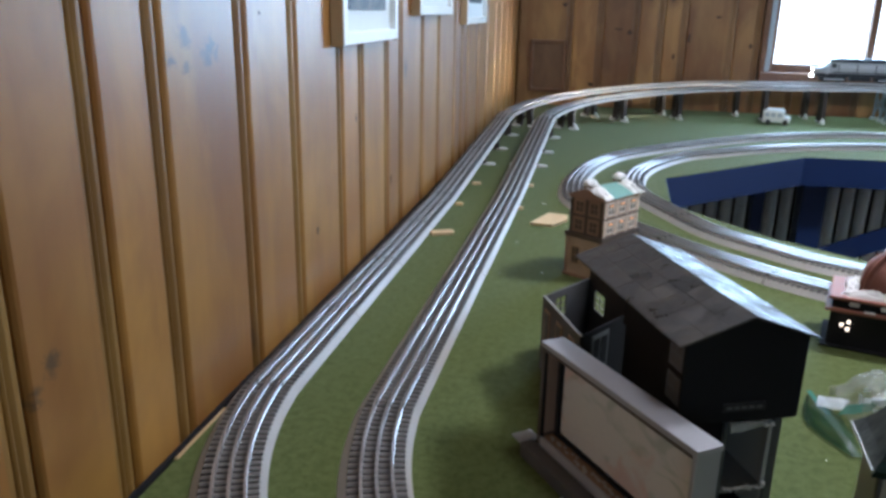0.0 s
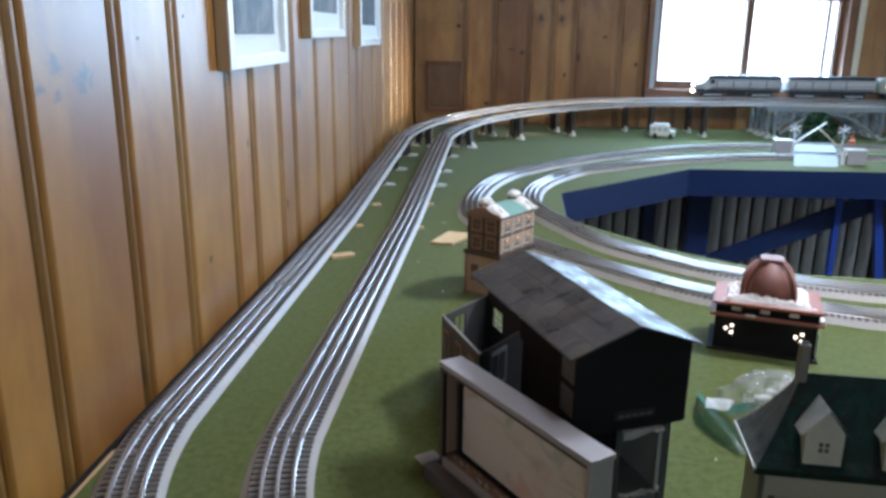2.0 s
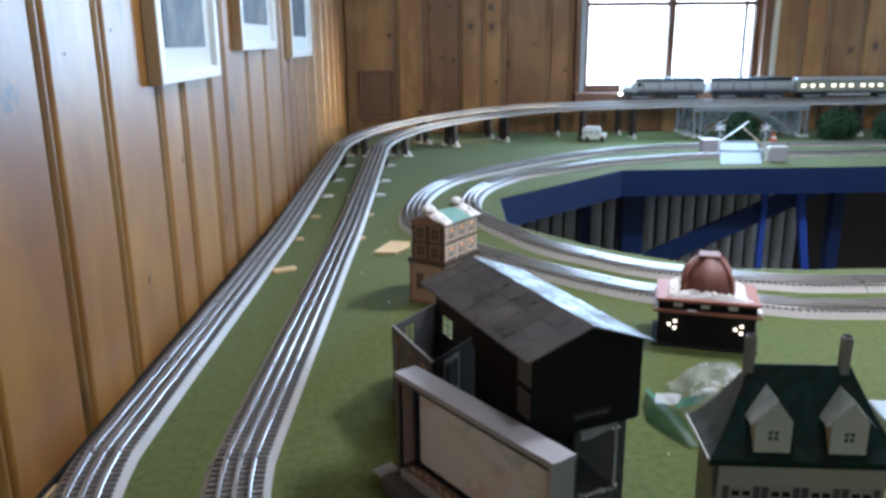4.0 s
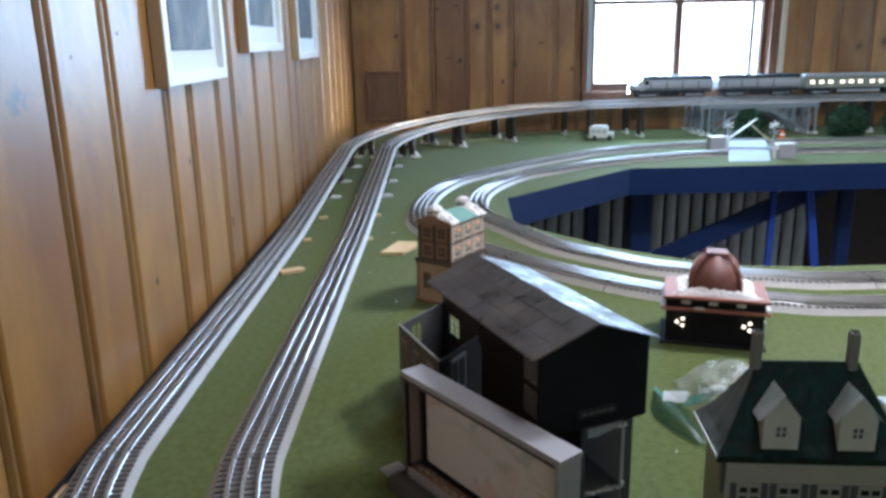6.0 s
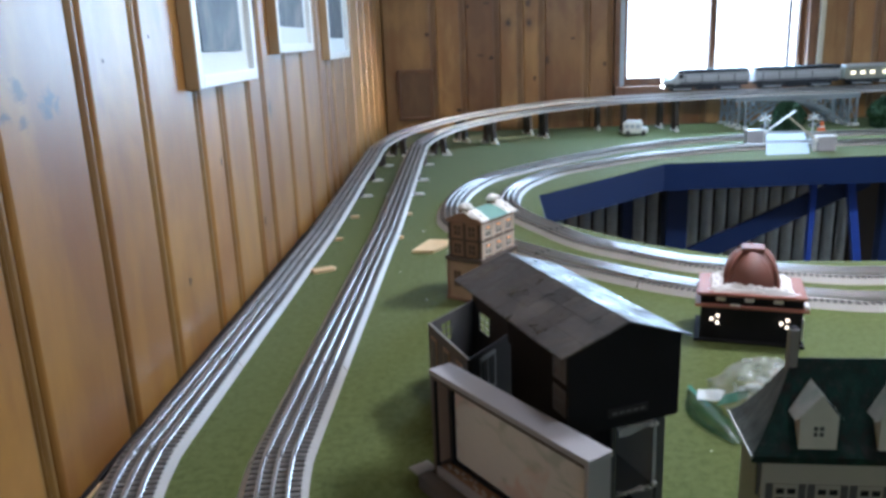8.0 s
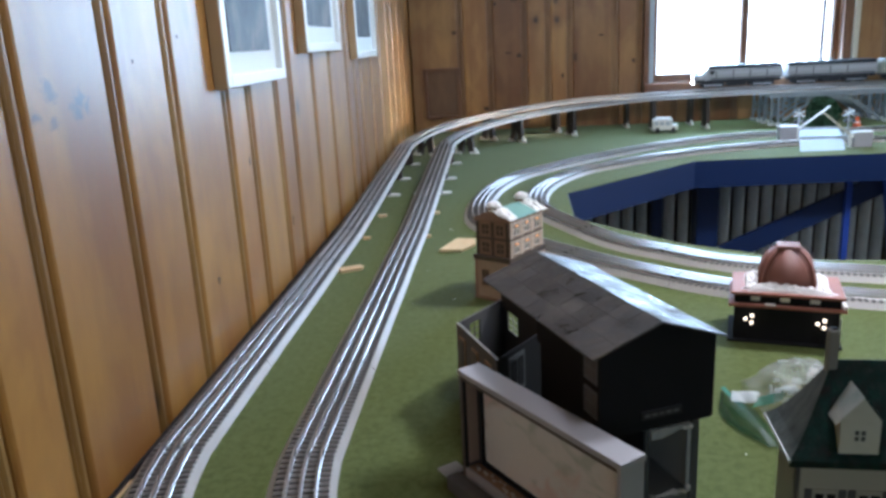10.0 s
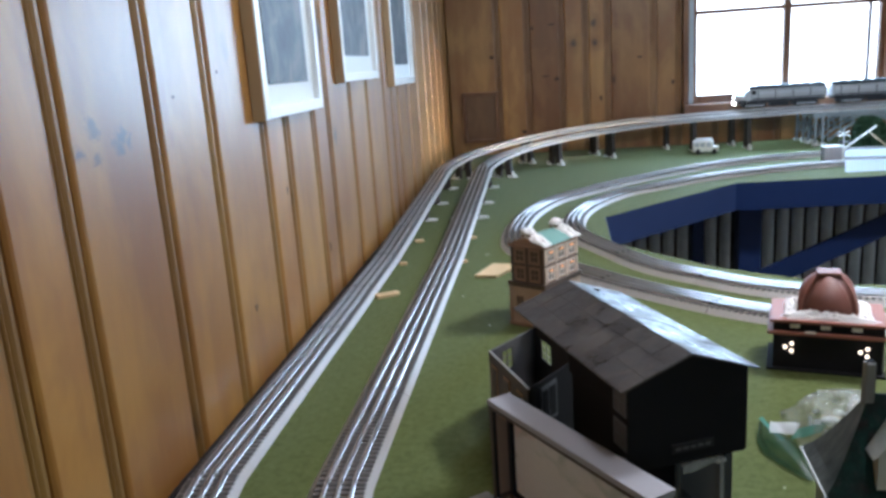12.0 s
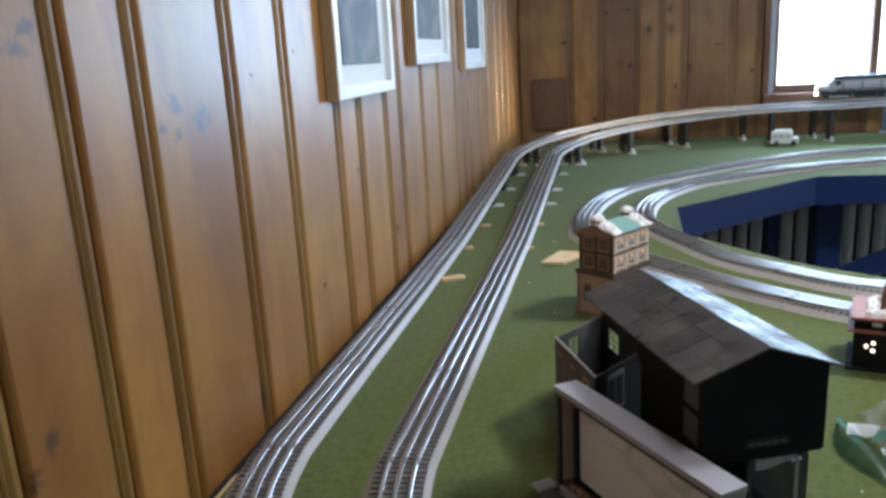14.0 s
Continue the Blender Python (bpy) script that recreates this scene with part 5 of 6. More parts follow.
roof = part("roof", bm, "roof_green", cot, "dark green flared hip roof, its worn end painted paler as lit")
# The left hip gets the paler paint: its light is in the colour.
roof.data.materials.append(M["roof_worn_lit"])
for f in roof.data.polygons:
    if all(roof.data.vertices[v].co.x < -0.044 for v in f.vertices) and f.normal.x < -0.3:
        f.material_index = 1
part("eave_trim", bar(bmesh.new(), (-hx, -hy, HE - 0.001), (-hx, hy, HE - 0.001), 0.0022, 0.0028), "roof_edge", cot, "pale worn eave edge")
part("fascia", bar(bmesh.new(), (-hx, -hy + 0.001, HE - 0.0032), (hx, -hy + 0.001, HE - 0.0032), 0.002, 0.0062), "roof_green", cot)
for x in (-0.0458, 0.0390):
    ch = part("chimney", boxed(x - 0.0045, x + 0.0045, -0.0045, 0.0045, HR - 0.012, HR + 0.0285, bevel=0.0022), "chimney", cot)
    part("flue", boxed(x - 0.0028, x + 0.0028, -0.0028, 0.0028, HR + 0.0285, HR + 0.0297), "card", ch)
for x in (-0.0310, 0.0345):
    w, zb, zs, zp = 0.0158, 0.1025, 0.1365, 0.1575
    yf, yb = -0.0386, 0.002
    bm = bmesh.new()
    q = [(x - w, zb), (x + w, zb), (x + w, zs), (x, zp), (x - w, zs)]
    f0 = [bm.verts.new((a, yf, z)) for a, z in q]
    f1 = [bm.verts.new((a, yb, z)) for a, z in q]
    for i in range(5):
        bm.faces.new((f0[i], f0[(i + 1) % 5], f1[(i + 1) % 5], f1[i]))
    bm.faces.new(f0)
    bm.faces.new(f1)
    dm = part("dormer", bm, "dormer_wall", cot)
    for s in (-1, 1):
        bm = bmesh.new()
        a0, a1 = (x + s * (w + 0.005), zs - 0.0032), (x, zp + 0.0012)
        v = [bm.verts.new(p) for p in ((a0[0], yf - 0.003, a0[1]), (a1[0], yf - 0.003, a1[1]), (a1[0], yb, a1[1]), (a0[0], yb, a0[1]))]
        bm.faces.new(v)
        bmesh.ops.solidify(bm, geom=bm.faces[:], thickness=0.0014)
        part("dormer_roof", bm, "dormer_sheet", dm, "pale dormer roof sheet")
    wn_ = bmesh.new()
    for i in (-1, 1):
        for j in (-1, 1):
            box(wn_, x + i * 0.0025 - 0.0016, x + i * 0.0025 + 0.0016, yf - 0.0005, yf + 0.0005, 0.1225 + j * 0.0027 - 0.0019, 0.1225 + j * 0.0027 + 0.0019)
    part("window", wn_, "grey_dark", dm)
for i in range(4):
    x = -0.053 + i * 0.0355
    w = bmesh.new()
    for a in (-1, 1):
        for b in range(5):
            box(w, x + a * 0.0048 - 0.0034, x + a * 0.0048 + 0.0034, -hy + 0.0073, -hy + 0.0080, 0.0225 + b * 0.0092, 0.0276 + b * 0.0092)
    wo = part("window", boxed(x - 0.0105, x + 0.0105, -hy + 0.0079, -hy + 0.0091, 0.018, 0.0685), "beige", cot)
    part("pane", w, "card", wo)
    for s in (-1, 1):
        part("shutter", boxed(x + s * 0.0139 - 0.0028, x + s * 0.0139 + 0.0028, -hy + 0.0075, -hy + 0.0091, 0.018, 0.0685), "card_soft", cot)
# Dark irregular strip on the left wall below the eave.
bm = bmesh.new()
xw = -hx + 0.0115
prof = [(-0.0290, HE), (-0.0340, HE - 0.016), (-0.0332, HE - 0.032), (-0.0316, HE - 0.045), (-0.0295, HE - 0.044), (-0.0280, HE - 0.030), (-0.0255, HE - 0.020), (-0.0240, HE)]
front = [bm.verts.new((xw - 0.0016 - 0.0012 * (k % 2), y, z)) for k, (y, z) in enumerate(prof)]
back = [bm.verts.new((xw + 0.0003, y, z)) for y, z in prof]
bm.faces.new(front)
for k in range(8):
    bm.faces.new((front[k], back[k], back[(k + 1) % 8], front[(k + 1) % 8]))
part("torn_flap", bm, "card_soft", cot, "dark irregular strip on the wall under the eave")

# plastic bag behind the cottage
bag = thing("plastic_bag", pose(0.335, 0.925, 0), "crumpled clear plastic bag with a green zip strip on felt", "plastic bag")


def crumple(nx, ny, fn, seed, amp):
    bm = bmesh.new()
    g = []
    for i in range(nx + 1):
        row = []
        for j in range(ny + 1):
            p = Vector(fn(i / nx, j / ny))
            q = Vector((p.x * 45 + seed, p.y * 45, p.z * 45))
            p = p + Vector((noise.noise(q), noise.noise(q + Vector((9, 0, 0))), abs(noise.noise(q * 0.8 + Vector((0, 7, 0)))))) * amp
            p.z = max(p.z, 0.0008)
            row.append(bm.verts.new(p))
        g.append(row)
    for i in range(nx):
        for j in range(ny):
            bm.faces.new((g[i][j], g[i + 1][j], g[i + 1][j + 1], g[i][j + 1]))
    return bm




def dome(u, v):
    """The inflated body of the bag, steep in front and sagging to its mouth."""
    x = -0.022 + 0.118 * u
    return (x, -0.034 + 0.088 * v, 0.060 * math.sin(math.pi * min(1, 0.06 + u * 0.96)) ** 0.62 * math.sin(math.pi * v) ** 0.42)


def edge(u, v):
    """The flat green-tinted mouth: an outer bow along the felt, an inner line under the body."""
    outer = Vector((-0.044 + 0.018 * u - 0.030 * math.sin(math.pi * u * 0.92), 0.052 - 0.146 * u))
    inner = Vector((-0.040 + 0.018 * u + 0.010 * math.sin(math.pi * u), 0.048 - 0.140 * u))
    p = outer.lerp(inner, v)
    return (p.x, p.y, 0.002 + 0.012 * math.sin(math.pi * v) * math.sin(math.pi * u))


part("film", crumple(40, 26, dome, 2.0, 0.009), "bag", bag, "clear crumpled film", True)
# Green film; its darkness also paints the bag's tinted shadow on the felt.
part("green_strip", crumple(30, 10, edge, 5.0, 0.003), "green_bag", bag, "green film edge, darkened for its shadow on the felt", True)
part("strip_hem", crumple(40, 3, lambda u, v: Vector(edge(u, 0.16 * v - 0.02)) + Vector((0, 0, 0.0012)), 5.0, 0.003), "green_bag", bag, "dark green rim, for the film's shadow on the felt", True)
part("zip_flap", crumple(18, 12, lambda u, v: (-0.050 + 0.030 * u + 0.003 * v, -0.004 - 0.010 * u + (0.020 - 0.010 * u) * v, 0.012 + 0.006 * v + 0.004 * u), 8.0, 0.008), "bag_flap", bag, "shiny pale flap", True)
part("flap_hem", crumple(12, 3, lambda u, v: (-0.053 + 0.013 * u + 0.005 * v, 0.034 - 0.050 * u, 0.013 - 0.004 * u + 0.002 * v), 9.0, 0.002), "zip_teal", bag, "teal hem of the flap", True)
part("zip_seal", crumple(14, 6, lambda u, v: (-0.036 + 0.040 * u + 0.010 * v, -0.033 + 0.010 * u + 0.008 * v, 0.019 + 0.010 * v + 0.005 * u), 11.0, 0.003), "zip_teal", bag, "teal zip seal", True)
rnd = random.Random(5)
# Highlights on the film, modelled as small pale patches.
for u_, v_, w_, h_ in ((0.10, 0.20, 0.003, 0.018), (0.18, 0.26, 0.006, 0.004), (0.16, 0.16, 0.009, 0.005), (0.26, 0.10, 0.005, 0.005), (0.56, 0.34, 0.007, 0.004), (0.68, 0.42, 0.009, 0.003), (0.36, 0.30, 0.006, 0.003), (0.46, 0.16, 0.008, 0.003), (0.30, 0.55, 0.012, 0.002)):
    c_ = Vector(dome(u_, v_)) + Vector((0, -0.004, 0.003))
    part("crease", crumple(7, 5, lambda u, v: (c_.x + w_ * (u - 0.5), c_.y + 0.35 * h_ * (v - 0.5), c_.z + 0.9 * h_ * (v - 0.5) + 0.003 * u * (1 - u)), 14.0 + 9 * u_, 0.0028), "bag_bright", bag, "pale patch painted as a highlight on the film", True)
for k in range(11):
    q = rnd.uniform(0.007, 0.012)
    at = Matrix.Translation((rnd.uniform(0.006, 0.070), rnd.uniform(-0.016, 0.020), rnd.uniform(0.012, 0.036)))
    lump("content", (q, q * rnd.uniform(0.6, 1.0), q * rnd.uniform(0.5, 0.9)), bag, ("snow", "bag_bright", "cream")[k % 3], at, k + 31, 0.7, 3)

# red toy vehicle beyond the cottage
car = thing("toy_bus", pose(0.575, 0.80, 0, 0, 0, -8), "dark red toy bus with a pale blue roof on green felt", "toy vehicle")
part("body", boxed(-0.075, 0.075, -0.026, 0.026, 0.009, 0.038, bevel=0.003), "red", car)
part("window_band", boxed(-0.072, 0.072, -0.0255, 0.0255, 0.0382, 0.049, bevel=0.002), "roof_edge", car)
part("roof", boxed(-0.074, 0.074, -0.026, 0.026, 0.0492, 0.058, bevel=0.004), "pale_blue", car, "pale blue roof")
for x in (-0.048, 0.048):
    for y in (-0.024, 0.024):
        part("wheel", lathe(bmesh.new(), [(0, -0.004), (0.009, -0.004), (0.0095, 0.0), (0.009, 0.004), (0, 0.004)], 16, Matrix.Translation((x, y, 0.0096)) @ pose(0, 0, 0, 90)), "rubber", car)

# ---------------------------------------------------------------- far side of the layout
van = thing("toy_van", pose(0.772, 3.655, 0, 0, 0, -12) @ Matrix.Diagonal((0.93, 1.0, 1.18, 1)), "white toy van parked on the felt by the trestle", "toy vehicle")
part("body", boxed(-0.060, 0.036, -0.026, 0.026, 0.010, 0.050, bevel=0.004), "white", van)
part("bonnet", boxed(0.0365, 0.062, -0.024, 0.024, 0.010, 0.031, bevel=0.004), "white", van)
part("roof", boxed(-0.046, 0.030, -0.022, 0.022, 0.0502, 0.058, bevel=0.003), "frame_white", van)
for x in (-0.040, -0.014, 0.014):
    part("window", boxed(x - 0.009, x + 0.009, -0.0268, -0.0255, 0.030, 0.043), "pale_blue", van)
part("windscreen", boxed(0.0345, 0.0372, -0.021, 0.021, 0.0325, 0.046), "grey_dark", van)
for x in (-0.034, 0.040):
    for y in (-0.024, 0.024):
        part("wheel", lathe(bmesh.new(), [(0, -0.004), (0.0095, -0.004), (0.0105, 0), (0.0095, 0.004), (0, 0.004)], 16, Matrix.Translation((x, y, 0.0106)) @ pose(0, 0, 0, 90)), "rubber", van)

road = thing("level_crossing", pose(1.19, 3.09, 0), "pale plastic road crossing plate over the two tracks", "model road crossing")
for y0, y1, z0_, z1_ in ((-0.155, -0.005, 0.001, 0.020), (0.085, 0.285, 0.0195, 0.0205), (0.375, 0.46, 0.0205, 0.001)):
    bm = bmesh.new()
    v = [bm.verts.new((a + (y + 0.155) * 0.36, y, z)) for a, y, z in ((-0.080, y0, z0_), (0.080, y0, z0_), (0.080, y1, z1_), (-0.080, y1, z1_))]
    w = [bm.verts.new((p.co.x, p.co.y, 0.0)) for p in v]
    bm.faces.new(v)
    bm.faces.new(w[::-1])
    for k in range(4):
        bm.faces.new((v[k], v[(k + 1) % 4], w[(k + 1) % 4], w[k]))
    part("ramp", bm, "road_plate", road)


def gate(x, y, lean, arm, mat, label):
    g = thing("crossing_gate", pose(x, y, 0), label, "crossing gate", "crossing gates")
    part("box", boxed(-0.033, 0.033, -0.020, 0.020, 0.001, 0.054, bevel=0.002), "grey_plastic", g)
    part("lid", boxed(-0.035, 0.035, -0.022, 0.022, 0.0542, 0.058, bevel=0.0015), "frame_white", g)
    part("post", bar(bmesh.new(), (lean * 0.040, 0, 0.0), (lean * 0.040, 0, 0.052), 0.010), "white", g)
    part("counterweight", boxed(lean * 0.040 - 0.010, lean * 0.040 + 0.010, -0.016, -0.006, 0.034, 0.052, bevel=0.002), "white", g)
    part("arm", bar(bmesh.new(), (lean * 0.040, -0.010, 0.044), (lean * 0.040 + arm[0], -0.010, 0.044 + arm[1]), 0.0066, 0.005), mat, g)


gate(1.172, 3.250, 1, (0.118, 0.085), "frame_white", "grey crossing gate box with a raised white arm")
gate(1.352, 3.000, -1, (-0.105, 0.088), "cream", "grey crossing gate box with a raised tan arm")


def crossing_signal(x, y, label):
    """A signal post with a crossbuck, two hooded lamps on a bar and a stepped foot."""
    o = thing("crossing_signal", pose(x, y, 0), label, "model signal", "crossing signals")
    part("post", bar(bmesh.new(), (0, 0, 0.006), (0, 0, 0.118), 0.005), "silver", o)
    part("cross_arm", bar(bmesh.new(), (-0.020, 0, 0.086), (0.020, 0, 0.106), 0.005), "white", o)
    part("cross_arm", bar(bmesh.new(), (-0.020, -0.006, 0.106), (0.020, -0.006, 0.086), 0.005), "white", o)
    part("lamp_bar", bar(bmesh.new(), (-0.018, -0.004, 0.066), (0.018, -0.004, 0.066), 0.004), "silver", o)
    for k in (-0.016, 0.016):
        part("lamp_hood", lathe(bmesh.new(), [(0, 0), (0.007, 0.001), (0.0075, 0.009), (0.006, 0.010), (0, 0.008)], 12, Matrix.Translation((k, -0.006, 0.066)) @ pose(0, 0, 0, 90)), "grey_dark", o, "dark lamp hood")
    part("base", boxed(-0.014, 0.014, -0.014, 0.014, 0, 0.006, bevel=0.001), "silver", o)
    part("plinth", boxed(-0.008, 0.008, -0.008, 0.008, 0.0061, 0.022, bevel=0.001), "silver", o)


crossing_signal(1.238, 3.31, "small grey crossing signal post beside the white-armed gate")
crossing_signal(1.418, 3.27, "small grey crossing signal post beside the tan-armed gate")
cone = thing("traffic_cone", pose(1.556, 3.50, 0), "small orange toy cone on the felt", "toy cone")
part("cone", lathe(bmesh.new(), [(0.022, 0.0031), (0.019, 0.008), (0.011, 0.030), (0.005, 0.052), (0, 0.053)], 14), "orange", cone)
part("foot", boxed(-0.026, 0.026, -0.026, 0.026, 0, 0.003), "orange", cone)
part("band", lathe(bmesh.new(), [(0.0138, 0.026), (0.0118, 0.033)], 14), "white", cone, "pale band")


def bush(x, y, w, h, seed, label):
    """A model bush: a short stem, twigs and many small leaf clumps with gaps."""
    rnd = random.Random(seed)
    b = thing("model_bush", pose(x, y, 0), label, "model bush", "model bushes")
    part("stem", lathe(bmesh.new(), [(0.008, 0), (0.005, h * 0.3), (0.003, h * 0.6), (0, h * 0.62)], 8), "dark_wood", b)
    verts, faces = [], []
    for _ in range(1500):
        a, u = rnd.uniform(0, 6.283), rnd.random()
        zz = rnd.uniform(0.06, 1.0)
        rr = w / 2 * math.sqrt(max(0.0, 1 - ((zz - 0.45) / 0.58) ** 2)) * (0.55 + 0.45 * math.sqrt(u))
        rr *= 1 + 0.28 * noise.noise(Vector((math.cos(a) * 1.6 + seed, math.sin(a) * 1.6, zz * 2.2)))
        c = Vector((rr * math.cos(a), rr * 0.8 * math.sin(a), zz * h))
        s = rnd.uniform(0.005, 0.013)
        e = Euler((rnd.uniform(0, 6.28), rnd.uniform(0, 6.28), rnd.uniform(0, 6.28))).to_matrix()
        k = len(verts)
        verts += [c + e @ Vector(p) * s for p in ((-1, -0.6, 0), (0.1, -0.9, 0.2), (1, 0, 0), (0.1, 0.8, 0.25), (-0.9, 0.5, 0.1))]
        faces.append((k, k + 1, k + 2, k + 3, k + 4))
    me = bpy.data.meshes.new("foliage")
    me.from_pydata(verts, [], faces)
    me.materials.append(M["leaf"])
    f = new("foliage", me)
    f.parent = b
    f["kind"] = "stuff"


bush(1.446, 3.600, 0.138, 0.128, 4, "small dark green model bush under the bridge")
bush(1.895, 3.590, 0.19, 0.140, 9, "wide dark green model bush beside the bridge")
bush(2.16, 3.62, 0.15, 0.125, 14, "wide dark green model bush beside the bridge")


def arch_bridge(y, label):
    """Deck-arch bridge under the elevated line: two arch ribs, posts and cross bracing on pale feet."""
    x0, x1, zt = 1.26, 1.83, 0.149
    b = thing("arch_bridge", pose(0, y, 0), label, "model bridge", "model bridges")
    part("deck", boxed(x0, x1, -0.046, 0.046, zt - 0.006, zt, bevel=0.001), "bridge", b)

    def rise(x):
        t = (x - x0 - 0.07) / (x1 - x0 - 0.14)
        return 0.018 + 0.100 * (1 - (2 * t - 1) ** 2) if 0 <= t <= 1 else 0.004

    for s in (-0.042, 0.042):
        bm = bmesh.new()
        xs = [x0 + 0.07 + (x1 - x0 - 0.14) * k / 16 for k in range(17)]
        for a, c in zip(xs, xs[1:]):
            bar(bm, (a, s, rise(a)), (c, s, rise(c)), 0.008, 0.010)
        part("arch_rib", bm, "bridge", b)
        part("girder", boxed(x0, x1, s - 0.003, s + 0.003, zt - 0.022, zt - 0.0062), "bridge", b)
        for k in range(0, 17, 2):
            if rise(xs[k]) < zt - 0.03:
                part("post", bar(bmesh.new(), (xs[k], s, rise(xs[k])), (xs[k], s, zt - 0.02), 0.006), "bridge", b)
            if k < 16 and rise(xs[k]) < zt - 0.05 and (k < 5 or k > 9):
                part("diagonal", bar(bmesh.new(), (xs[k], s, zt - 0.022), (xs[k + 2] if k < 8 else xs[k - 2 if k else 0], s, rise(xs[k + 2] if k < 8 else xs[k - 2])), 0.004), "bridge", b)
        for x in (x0 + 0.012, x0 + 0.045, x1 - 0.045, x1 - 0.012):
            part("tower_leg", bar(bmesh.new(), (x, s * 1.15, 0.004), (x, s, zt - 0.02), 0.009), "bridge", b)
            part("foot", boxed(x - 0.012, x + 0.012, s * 1.15 - 0.012, s * 1.15 + 0.012, 0.0, 0.012, bevel=0.003), "frame_white", b, "pale foot")
    for x in (x0 + 0.012, x0 + 0.045, x1 - 0.045, x1 - 0.012):
        bm = bar(bmesh.new(), (x, -0.046, 0.02), (x, 0.042, zt - 0.03), 0.005)
        part("cross_brace", bar(bm, (x, 0.046, 0.02), (x, -0.042, zt - 0.03), 0.005), "bridge", b)


arch_bridge(3.787, "grey plastic arch bridge carrying the elevated track")
arch_bridge(3.948, "grey plastic arch bridge carrying the elevated track by the wall")
for x in (2.1, 2.4, 2.7, 3.0, 3.3):
    for y in (3.795, 3.955):
        pier(Vector((x, y, 0.1505)), Vector((1, 0, 0)), True)

# ---------------------------------------------------------------- the train on the line by the wall
TZ = 0.1505 + ROAD_H + 0.0094


GROW = (1.19, 1.12, 1.24)


def on_rails(x0):
    """A car's place on the rails of the line by the wall, at the train's scale."""
    return Matrix.Translation((x0, 3.942, TZ)) @ Matrix.Diagonal((*GROW, 1)) @ Matrix.Translation((0, 0, -TZ))


def truck(parent, x, mat="train_roof"):
    t = part("truck", boxed(x - 0.046, x + 0.046, -0.026, 0.026, TZ + 0.006, TZ + 0.0215, bevel=0.003), mat, parent)
    part("side_frame", boxed(x - 0.036, x + 0.036, -0.0285, -0.0262, TZ + 0.009, TZ + 0.014, bevel=0.0008), "silver", t, "bright truck side frame")
    for dx in (-0.025, 0.025):
        for y in (-0.016, 0.016):
            part("wheel", lathe(bmesh.new(), [(0, -0.002), (0.0095, -0.002), (0.0095, 0.002), (0, 0.002)], 16, Matrix.Translation((x + dx, y, TZ + 0.0098)) @ pose(0, 0, 0, 90)), "rubber", t)


def loco(x0, cab):
    o = thing("model_locomotive", on_rails(x0), "silver-grey model diesel locomotive with dark roof on the trestle" if cab else "silver-grey model booster unit with dark roof on the trestle", "model train", "train cars")
    l = 0.345
    y = 0.031
    prof = [(-y, 0.033), (-y, 0.068), (-y + 0.007, 0.079), (y - 0.007, 0.079), (y, 0.068), (y, 0.033)]
    bm = bmesh.new()
    n0 = 0.055 if cab else 0.002
    e0 = [bm.verts.new((n0, a, TZ + z)) for a, z in prof]
    e1 = [bm.verts.new((l, a, TZ + z)) for a, z in prof]
    for i in range(6):
        bm.faces.new((e0[i], e0[(i + 1) % 6], e1[(i + 1) % 6], e1[i]))
    bm.faces.new(e0)
    bm.faces.new(e1)
    part("body", bm, "train_grey", o)
    if cab:
        bm = bmesh.new()
        nose = [(-0.024, 0.020), (-0.026, 0.042), (-0.018, 0.052), (0.018, 0.052), (0.026, 0.040), (0.024, 0.018)]
        n_0 = [bm.verts.new((0.0, a * 0.8, TZ + z)) for a, z in nose]
        n_1 = [bm.verts.new((0.030, a * 1.12, TZ + z * 1.03)) for a, z in nose]
        n_2 = [bm.verts.new((0.0548, a, TZ + z)) for a, z in prof]
        for p, q in ((n_0, n_1), (n_1, n_2)):
            for i in range(6):
                bm.faces.new((p[i], p[(i + 1) % 6], q[(i + 1) % 6], q[i]))
        bm.faces.new(n_0)
        bm.faces.new(n_2)
        part("nose", bm, "train_grey", o, "", True)
        for yy, zz in ((0, 0.046), (-0.012, 0.024), (0.012, 0.024)):
            part("headlight", lathe(bmesh.new(), [(0, 0), (0.0052, 0), (0.0045, 0.003), (0, 0.0035)], 12, Matrix.Translation((0.0005, yy, TZ + zz)) @ pose(0, 0, 0, 0, -90)), "lamp_white", o, "lit white headlight")
        part("marker", boxed(0.050, 0.056, -0.014, 0.014, TZ + 0.072, TZ + 0.078, bevel=0.001), "lamp_white", o, "lit number lamp")
    part("roof", boxed(n0 + 0.001, l - 0.001, -0.0325, 0.0325, TZ + 0.0725, TZ + 0.0860, bevel=0.006), "train_roof", o)
    for k in range(6):
        part("fan", lathe(bmesh.new(), [(0.014, 0), (0.014, 0.003), (0.010, 0.004), (0, 0.004)], 16, Matrix.Translation((n0 + 0.05 + k * 0.043, 0, TZ + 0.0855))), "train_roof", o)
    part("stripe", boxed(n0 + 0.01, l - 0.004, -y - 0.0008, -y - 0.0001, TZ + 0.053, TZ + 0.0670), "silver", o, "pale side band")
    part("frame", boxed(0.010, l - 0.004, -0.029, 0.029, TZ + 0.022, TZ + 0.0328), "train_roof", o)
    for k in range(4):
        part("grille", boxed(n0 + 0.030 + k * 0.066, n0 + 0.034 + k * 0.066, -y - 0.0014, -y - 0.0009, TZ + 0.036, TZ + 0.066), "grey_dark", o, "dark panel joint")
    part("sill_stripe", boxed(n0 + 0.01, l - 0.004, -y - 0.0009, -y - 0.0001, TZ + 0.0345, TZ + 0.0400), "grey_dark", o, "dark stripe along the sill")
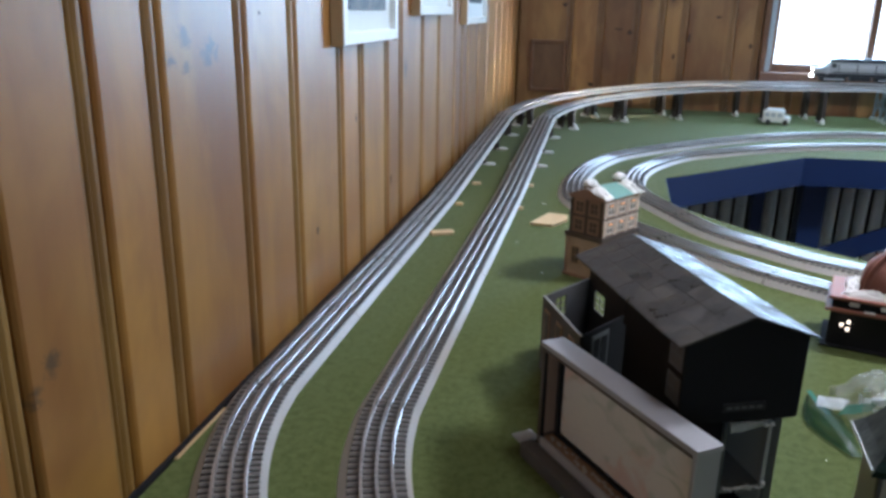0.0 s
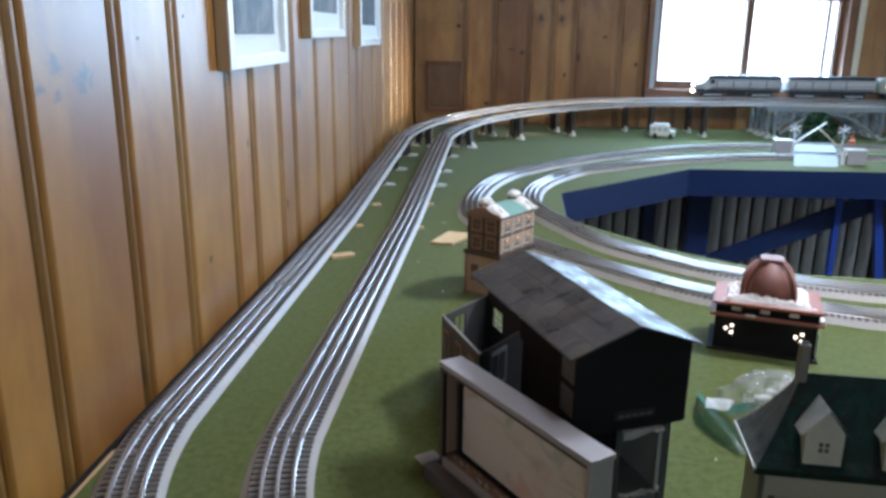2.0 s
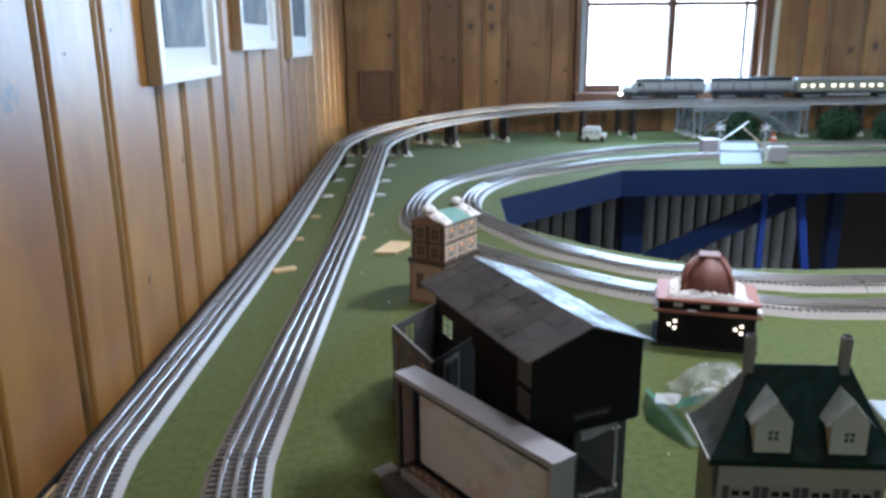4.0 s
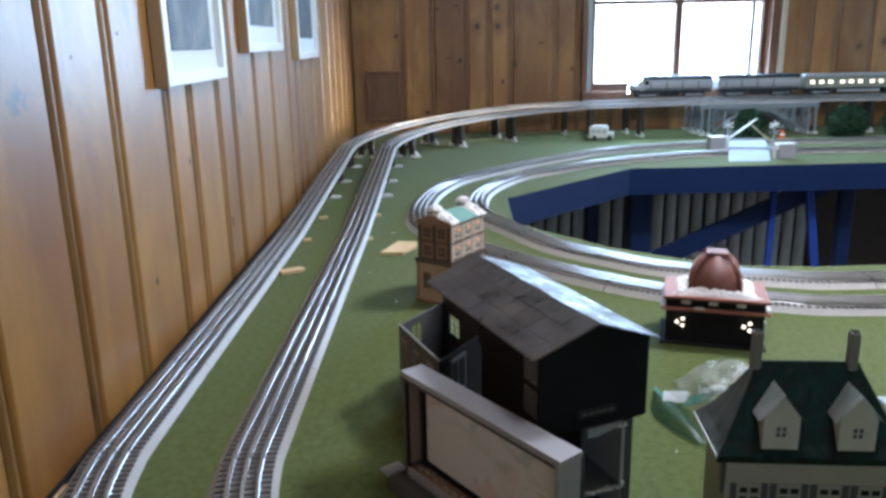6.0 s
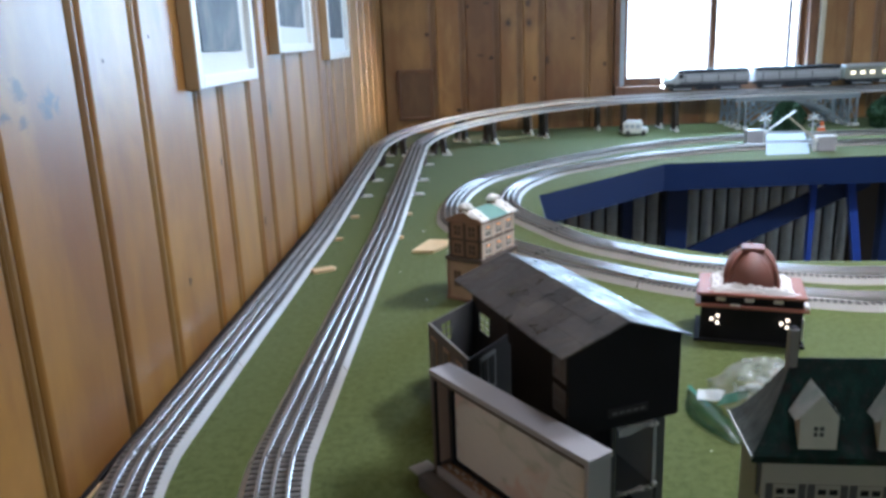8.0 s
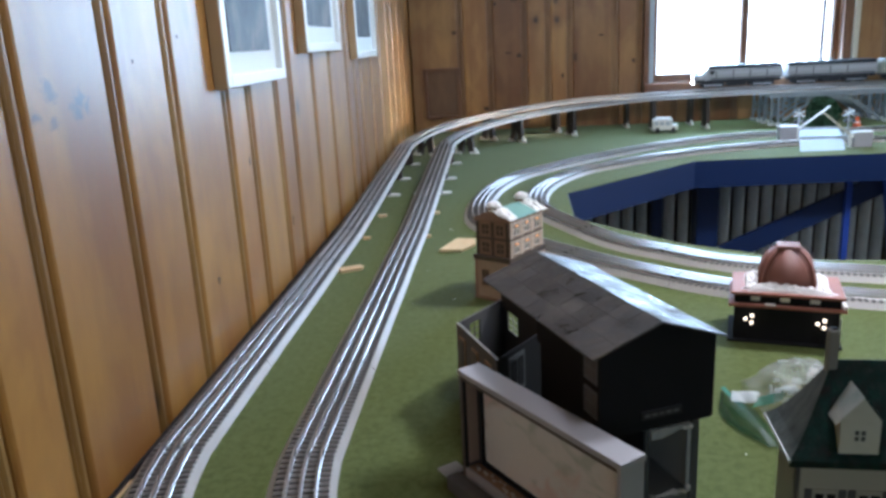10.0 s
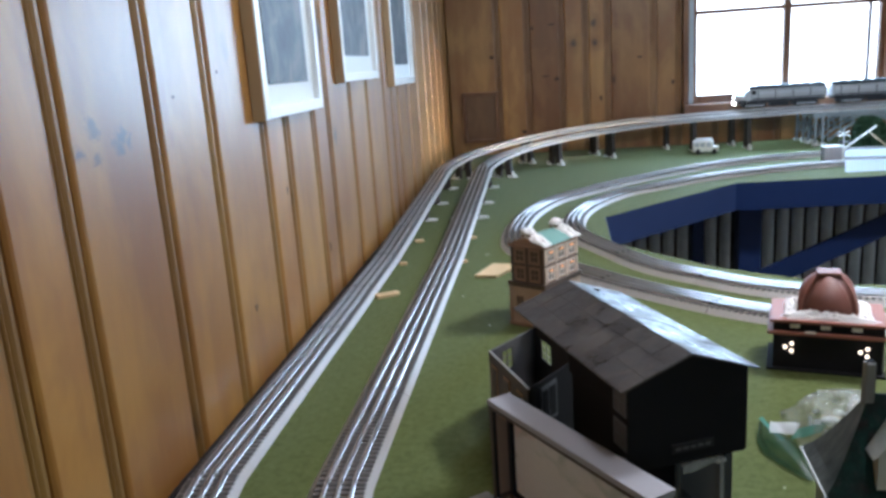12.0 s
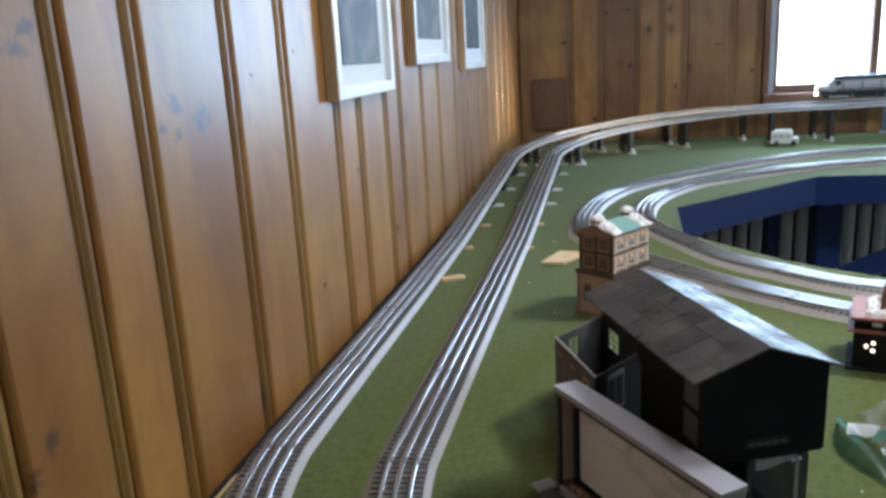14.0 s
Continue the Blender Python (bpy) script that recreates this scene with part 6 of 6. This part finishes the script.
    if cab:
        for s_ in (-1, 1):
            part("cab_window", boxed(n0 + 0.006, n0 + 0.024, s_ * (y + 0.0004) - 0.0006, s_ * (y + 0.0004) + 0.0006, TZ + 0.054, TZ + 0.068, bevel=0.0004), "card", o, "dark cab window")
    truck(o, 0.075)
    truck(o, l - 0.075)
    part("tank", boxed(l / 2 - 0.035, l / 2 + 0.035, -0.024, 0.024, TZ + 0.007, TZ + 0.0218, bevel=0.002), "train_roof", o)


def coach(x0):
    o = thing("passenger_car", on_rails(x0), "cream model passenger car with lit windows on the trestle", "model train", "train cars")
    l = 0.46
    part("body", boxed(0, l, -0.031, 0.031, TZ + 0.028, TZ + 0.072, bevel=0.004), "train_cream", o)
    part("roof", boxed(0.001, l - 0.001, -0.029, 0.029, TZ + 0.0722, TZ + 0.084, bevel=0.008), "silver", o)
    for w0 in (0.022, 0.060, 0.098, 0.148, 0.184, 0.222, 0.272, 0.308, 0.346, 0.396, 0.426):
        part("window", boxed(w0, w0 + 0.018, -0.0322, -0.0312, TZ + 0.046, TZ + 0.058, bevel=0.0004), "window_lit", o, "lit window")
    part("frame", boxed(0.006, l - 0.006, -0.027, 0.027, TZ + 0.0217, TZ + 0.0278), "train_roof", o)
    part("skirt", boxed(0.14, 0.32, -0.026, 0.026, TZ + 0.012, TZ + 0.0215, bevel=0.001), "silver", o, "silver underfloor box")
    truck(o, 0.070)
    truck(o, l - 0.070)


TRAIN = 0.960
loco(TRAIN, True)
loco(TRAIN + 0.435, False)
for k in range(3):
    coach(TRAIN + 0.868 + k * 0.570)
head = bpy.data.lights.new("headlight_beam", "SPOT")
head.energy, head.spot_size, head.spot_blend, head.color, head.shadow_soft_size = 95.0, radians(40), 0.9, (1.0, 0.80, 0.50), 0.006
new("headlight_beam", head).matrix_world = look((TRAIN - 0.006, 3.942, TZ + 0.046), (WALL_X, 3.50, 0.19))


# ---------------------------------------------------------------- small bits on the felt
random.seed(21)
verts, faces = [], []
for _ in range(46):
    x, y = random.uniform(-0.16, 0.5), random.uniform(0.62, 2.2)
    if 0.15 < x and y > 1.1:
        continue
    s = random.uniform(0.0008, 0.0024)
    k = len(verts)
    a = random.uniform(0, 6.28)
    for i in range(4):
        verts.append((x + s * math.cos(a + i * 1.57) * random.uniform(0.6, 1.3), y + s * math.sin(a + i * 1.57), 0.0002))
    verts.append((x, y, s * 0.8))
    faces += [(k + i, k + (i + 1) % 4, k + 4) for i in range(4)]
me = bpy.data.meshes.new("crumbs")
me.from_pydata(verts, [], faces)
me.materials.append(M["snow"])
tagged(new("crumbs", me), "scattered pale crumbs of plaster on the felt", "debris", kind="stuff")
